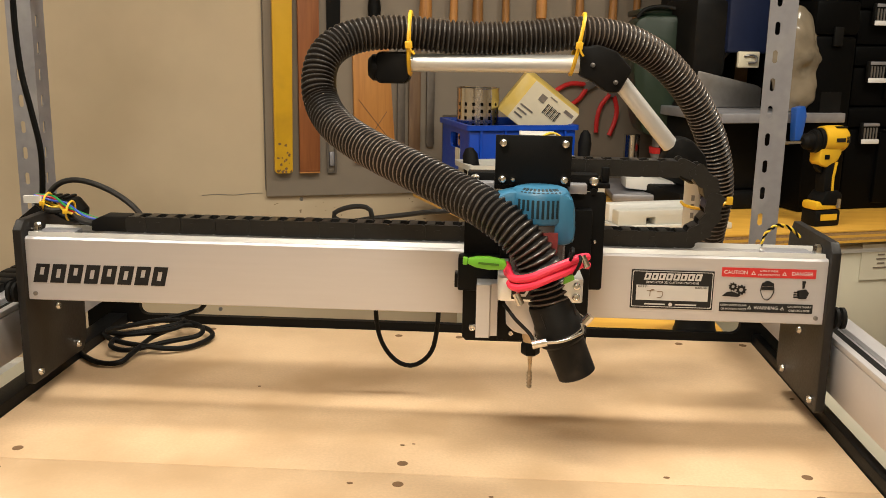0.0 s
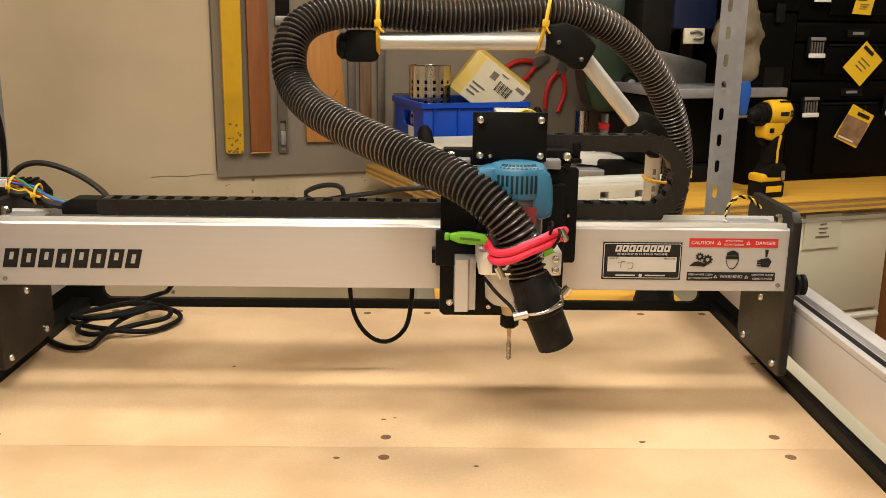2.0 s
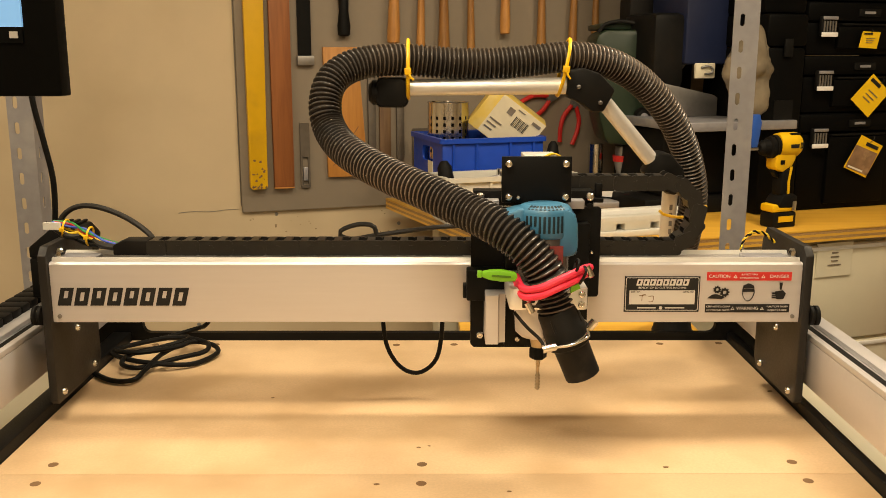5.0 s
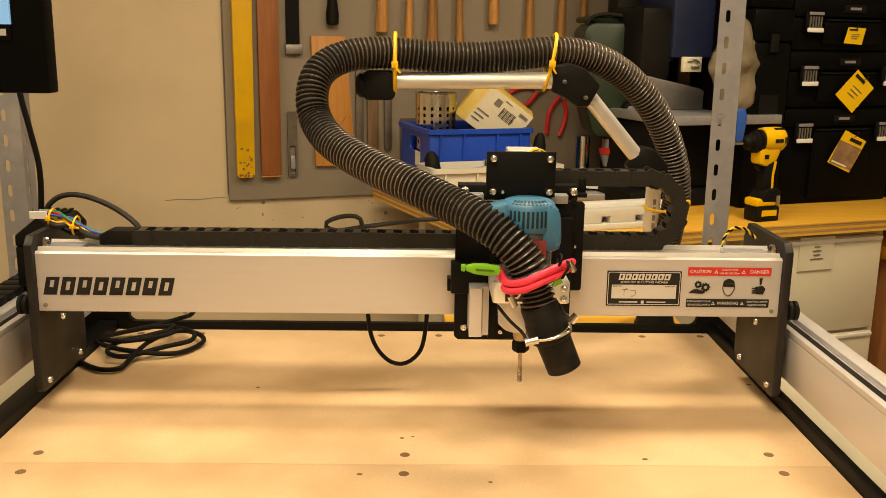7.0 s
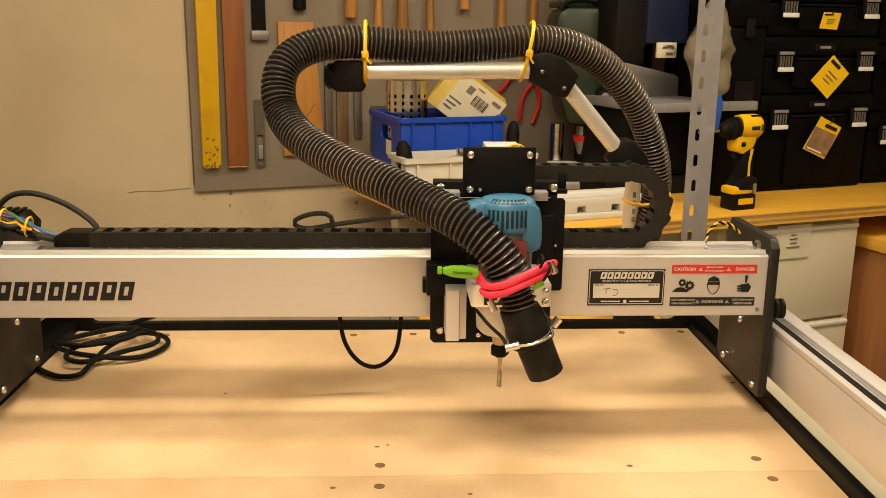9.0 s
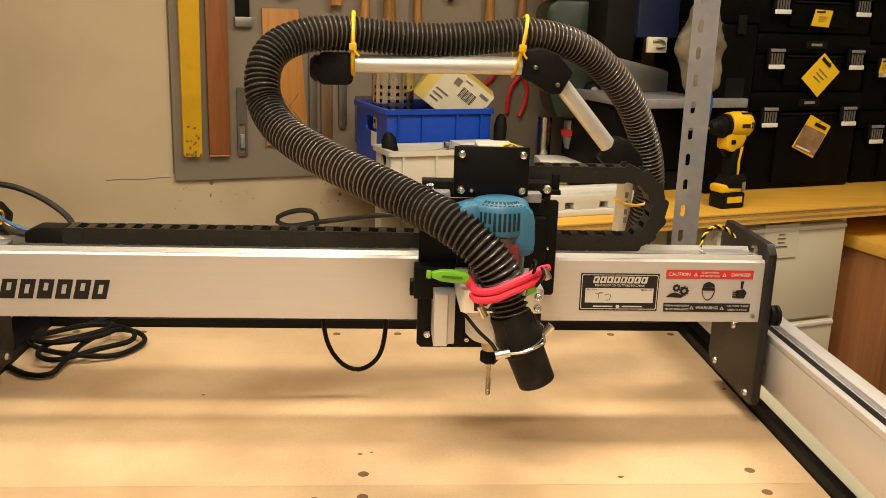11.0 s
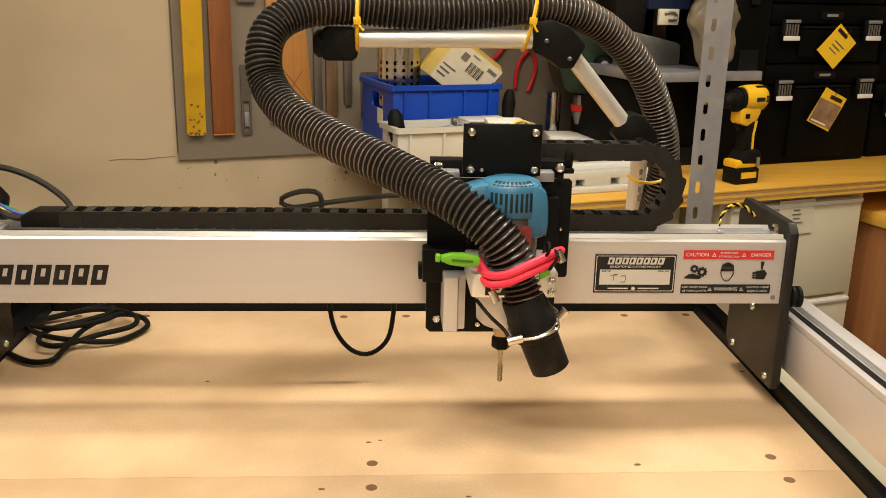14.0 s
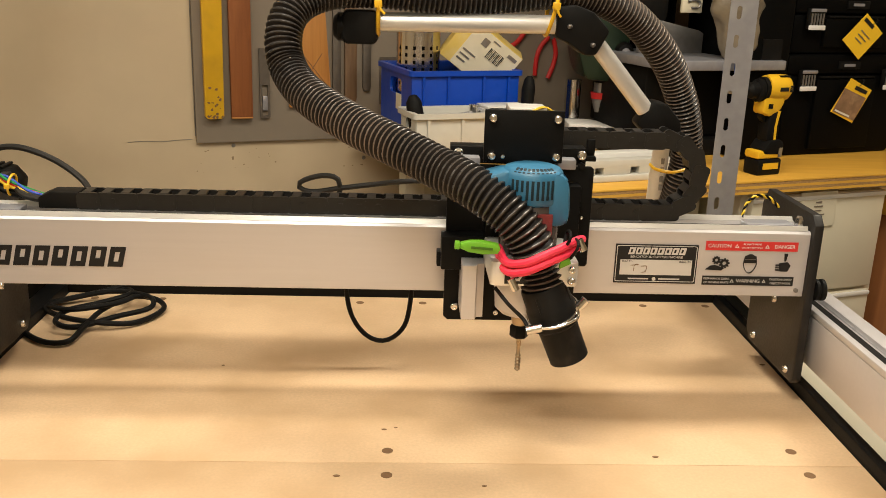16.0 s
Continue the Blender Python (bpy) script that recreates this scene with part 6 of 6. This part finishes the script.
prism(bm, [(-0.026, -0.003), (-0.012, -0.0065), (0.008, -0.0075), (0.030, -0.0060), (0.034, 0.0), (0.030, 0.0045), (0.006, 0.0065), (-0.012, 0.0055), (-0.026, 0.0025)], -0.005, 0.005, "xz", pm, 0.0012)
part("jaw", bm, M_LIME, peg)
part("tail", B(-0.034, -0.0265, -0.004, 0.004, -0.0045, 0.0035, 0.001, m=pm), M_LIME, peg)
# no opening: the slot's shade is painted as a darker lime strip
part("slot", B(-0.010, 0.022, -0.0058, -0.0052, -0.0018, 0.0008, m=pm), mat("lime_slot_shade", (0.06, 0.16, 0.006), 0.5), peg)
bm = bmesh.new()
prism(bm, [(0.030, -0.016), (0.042, -0.010), (0.040, -0.004), (0.031, -0.008)], -0.006, 0.0, "xz", Matrix.Translation(Hc + Vector((-0.004, -0.018, 0))))
part("strap_end", bm, M_LIME, peg)

SITE = MID
# ---------- swivel arm that carries the hose ----------
arm = thing("swivel_arm", (0.90, 0.20, 0.30), "aluminium tube arm with black plastic joints", "arm")
T0, T1 = Vector((0.562, 0.085, 0.452)), Vector((0.812, 0.100, 0.454))
bm = bmesh.new()
cyl(bm, T0, T1, 0.0130, seg=28)
part("upper_tube", bm, M_ALUTUBE, arm)
bm = bmesh.new()
prism(bm, rounded(0.516, 0.566, 0.422, 0.467, 0.010), 0.066, 0.104, "xz", None, 0.004)
part("end_cap", bm, M_PLASTIC, arm)
bm = bmesh.new()
lathe(bm, (0.523, 0.085, 0.444), (-1, 0, 0), [(0, 0.019), (0.012, 0.019), (0.018, 0.013)], 20)
part("hinge_boss", bm, M_PLASTIC, arm)
bm = bmesh.new()
prism(bm, [(0.811, 0.437), (0.811, 0.478), (0.837, 0.482), (0.863, 0.473), (0.887, 0.448), (0.869, 0.414), (0.852, 0.414), (0.829, 0.430)], 0.082, 0.124, "xz", None, 0.005)
elbow = part("elbow", bm, M_PLASTIC, arm)
for x, z in ((0.829, 0.453), (0.863, 0.429)):
    bolt(elbow, (x, 0.082, z), 0.0035, material=M_STEEL)
D0, D1 = Vector((0.872, 0.105, 0.430)), Vector((0.956, 0.125, 0.336))
bm = bmesh.new()
cyl(bm, D0, D1, 0.0125, seg=28)
part("lower_tube", bm, M_ALUTUBE, arm)
bm = bmesh.new()
prism(bm, [(0.942, 0.316), (0.966, 0.350), (0.986, 0.346), (1.008, 0.322), (1.014, 0.294), (0.996, 0.278), (0.974, 0.286)], 0.112, 0.150, "xz", None, 0.005)
part("lower_joint", bm, M_PLASTIC, arm)
bm = bmesh.new()
cyl(bm, (0.998, 0.135, 0.294), (1.010, 0.205, 0.280), 0.013, seg=20)
part("joint_pin", bm, M_PLASTIC, arm)
pole = thing("white_pole", (1.015, 0.205, -0.05), "white plastic pole that carries the arm, tied to the hose", "pole")
bm = bmesh.new()
cyl(bm, (1.062, 0.418, -0.0295), (1.012, 0.205, 0.292), 0.0135, seg=24)
part("tube", bm, M_WHITE, pole)
for k in range(4):
    part("print_bar", B(1.008, 1.013, 0.1885, 0.1905, 0.20 + k * 0.014, 0.209 + k * 0.014), M_STEEL, pole)


def tie(c, rx, rz, label, turn=0.0):
    g = thing("zip_tie", c, label, "zip tie", "yellow zip ties")
    m = Matrix.Translation(c) @ Matrix.Rotation(radians(turn), 4, "Y")
    bm = bmesh.new()
    ring = []
    for k in range(33):
        a = 2 * math.pi * k / 32
        ring.append(m @ Vector((0.004 * math.sin(a), rx * math.cos(a), rz * math.sin(a))))
    sweep(bm, ring, 0.0030, 6)
    part("band", bm, M_YTIE, g)
    bm = bmesh.new()
    box(bm, -0.005, 0.005, -rx - 0.006, -rx + 0.003, -0.007, 0.003, 0.001, m)
    part("lock", bm, M_YTIE, g)
    bm = bmesh.new()
    cable(bm, [m @ Vector(v) for v in ((0, -rx - 0.003, 0.0), (0.003, -rx - 0.005, -0.010), (0.008, -rx - 0.004, -0.016))], 0.0018, 6, 0.003)
    part("tail", bm, M_YTIE, g)
    return g


tie(Vector((0.566, 0.079, 0.479)), 0.032, 0.044, "bright yellow zip tie round hose and arm", -5)
tie(Vector((0.808, 0.107, 0.482)), 0.032, 0.044, "bright yellow zip tie round hose and arm", 6)
g = thing("zip_tie", (1.04, 0.22, 0.235), "bright yellow zip tie holding the hose to the white pole", "zip tie", "yellow zip ties")
bm = bmesh.new()
cable(bm, [(0.998, 0.215, 0.236), (1.000, 0.190, 0.234), (1.018, 0.184, 0.231), (1.036, 0.196, 0.229), (1.062, 0.208, 0.234), (1.076, 0.224, 0.240), (1.080, 0.245, 0.244)], 0.0026, 6, 0.004)
part("band", bm, M_YTIE, g)
part("lock", B(1.070, 1.080, 0.212, 0.222, 0.233, 0.246, 0.001), M_YTIE, g)
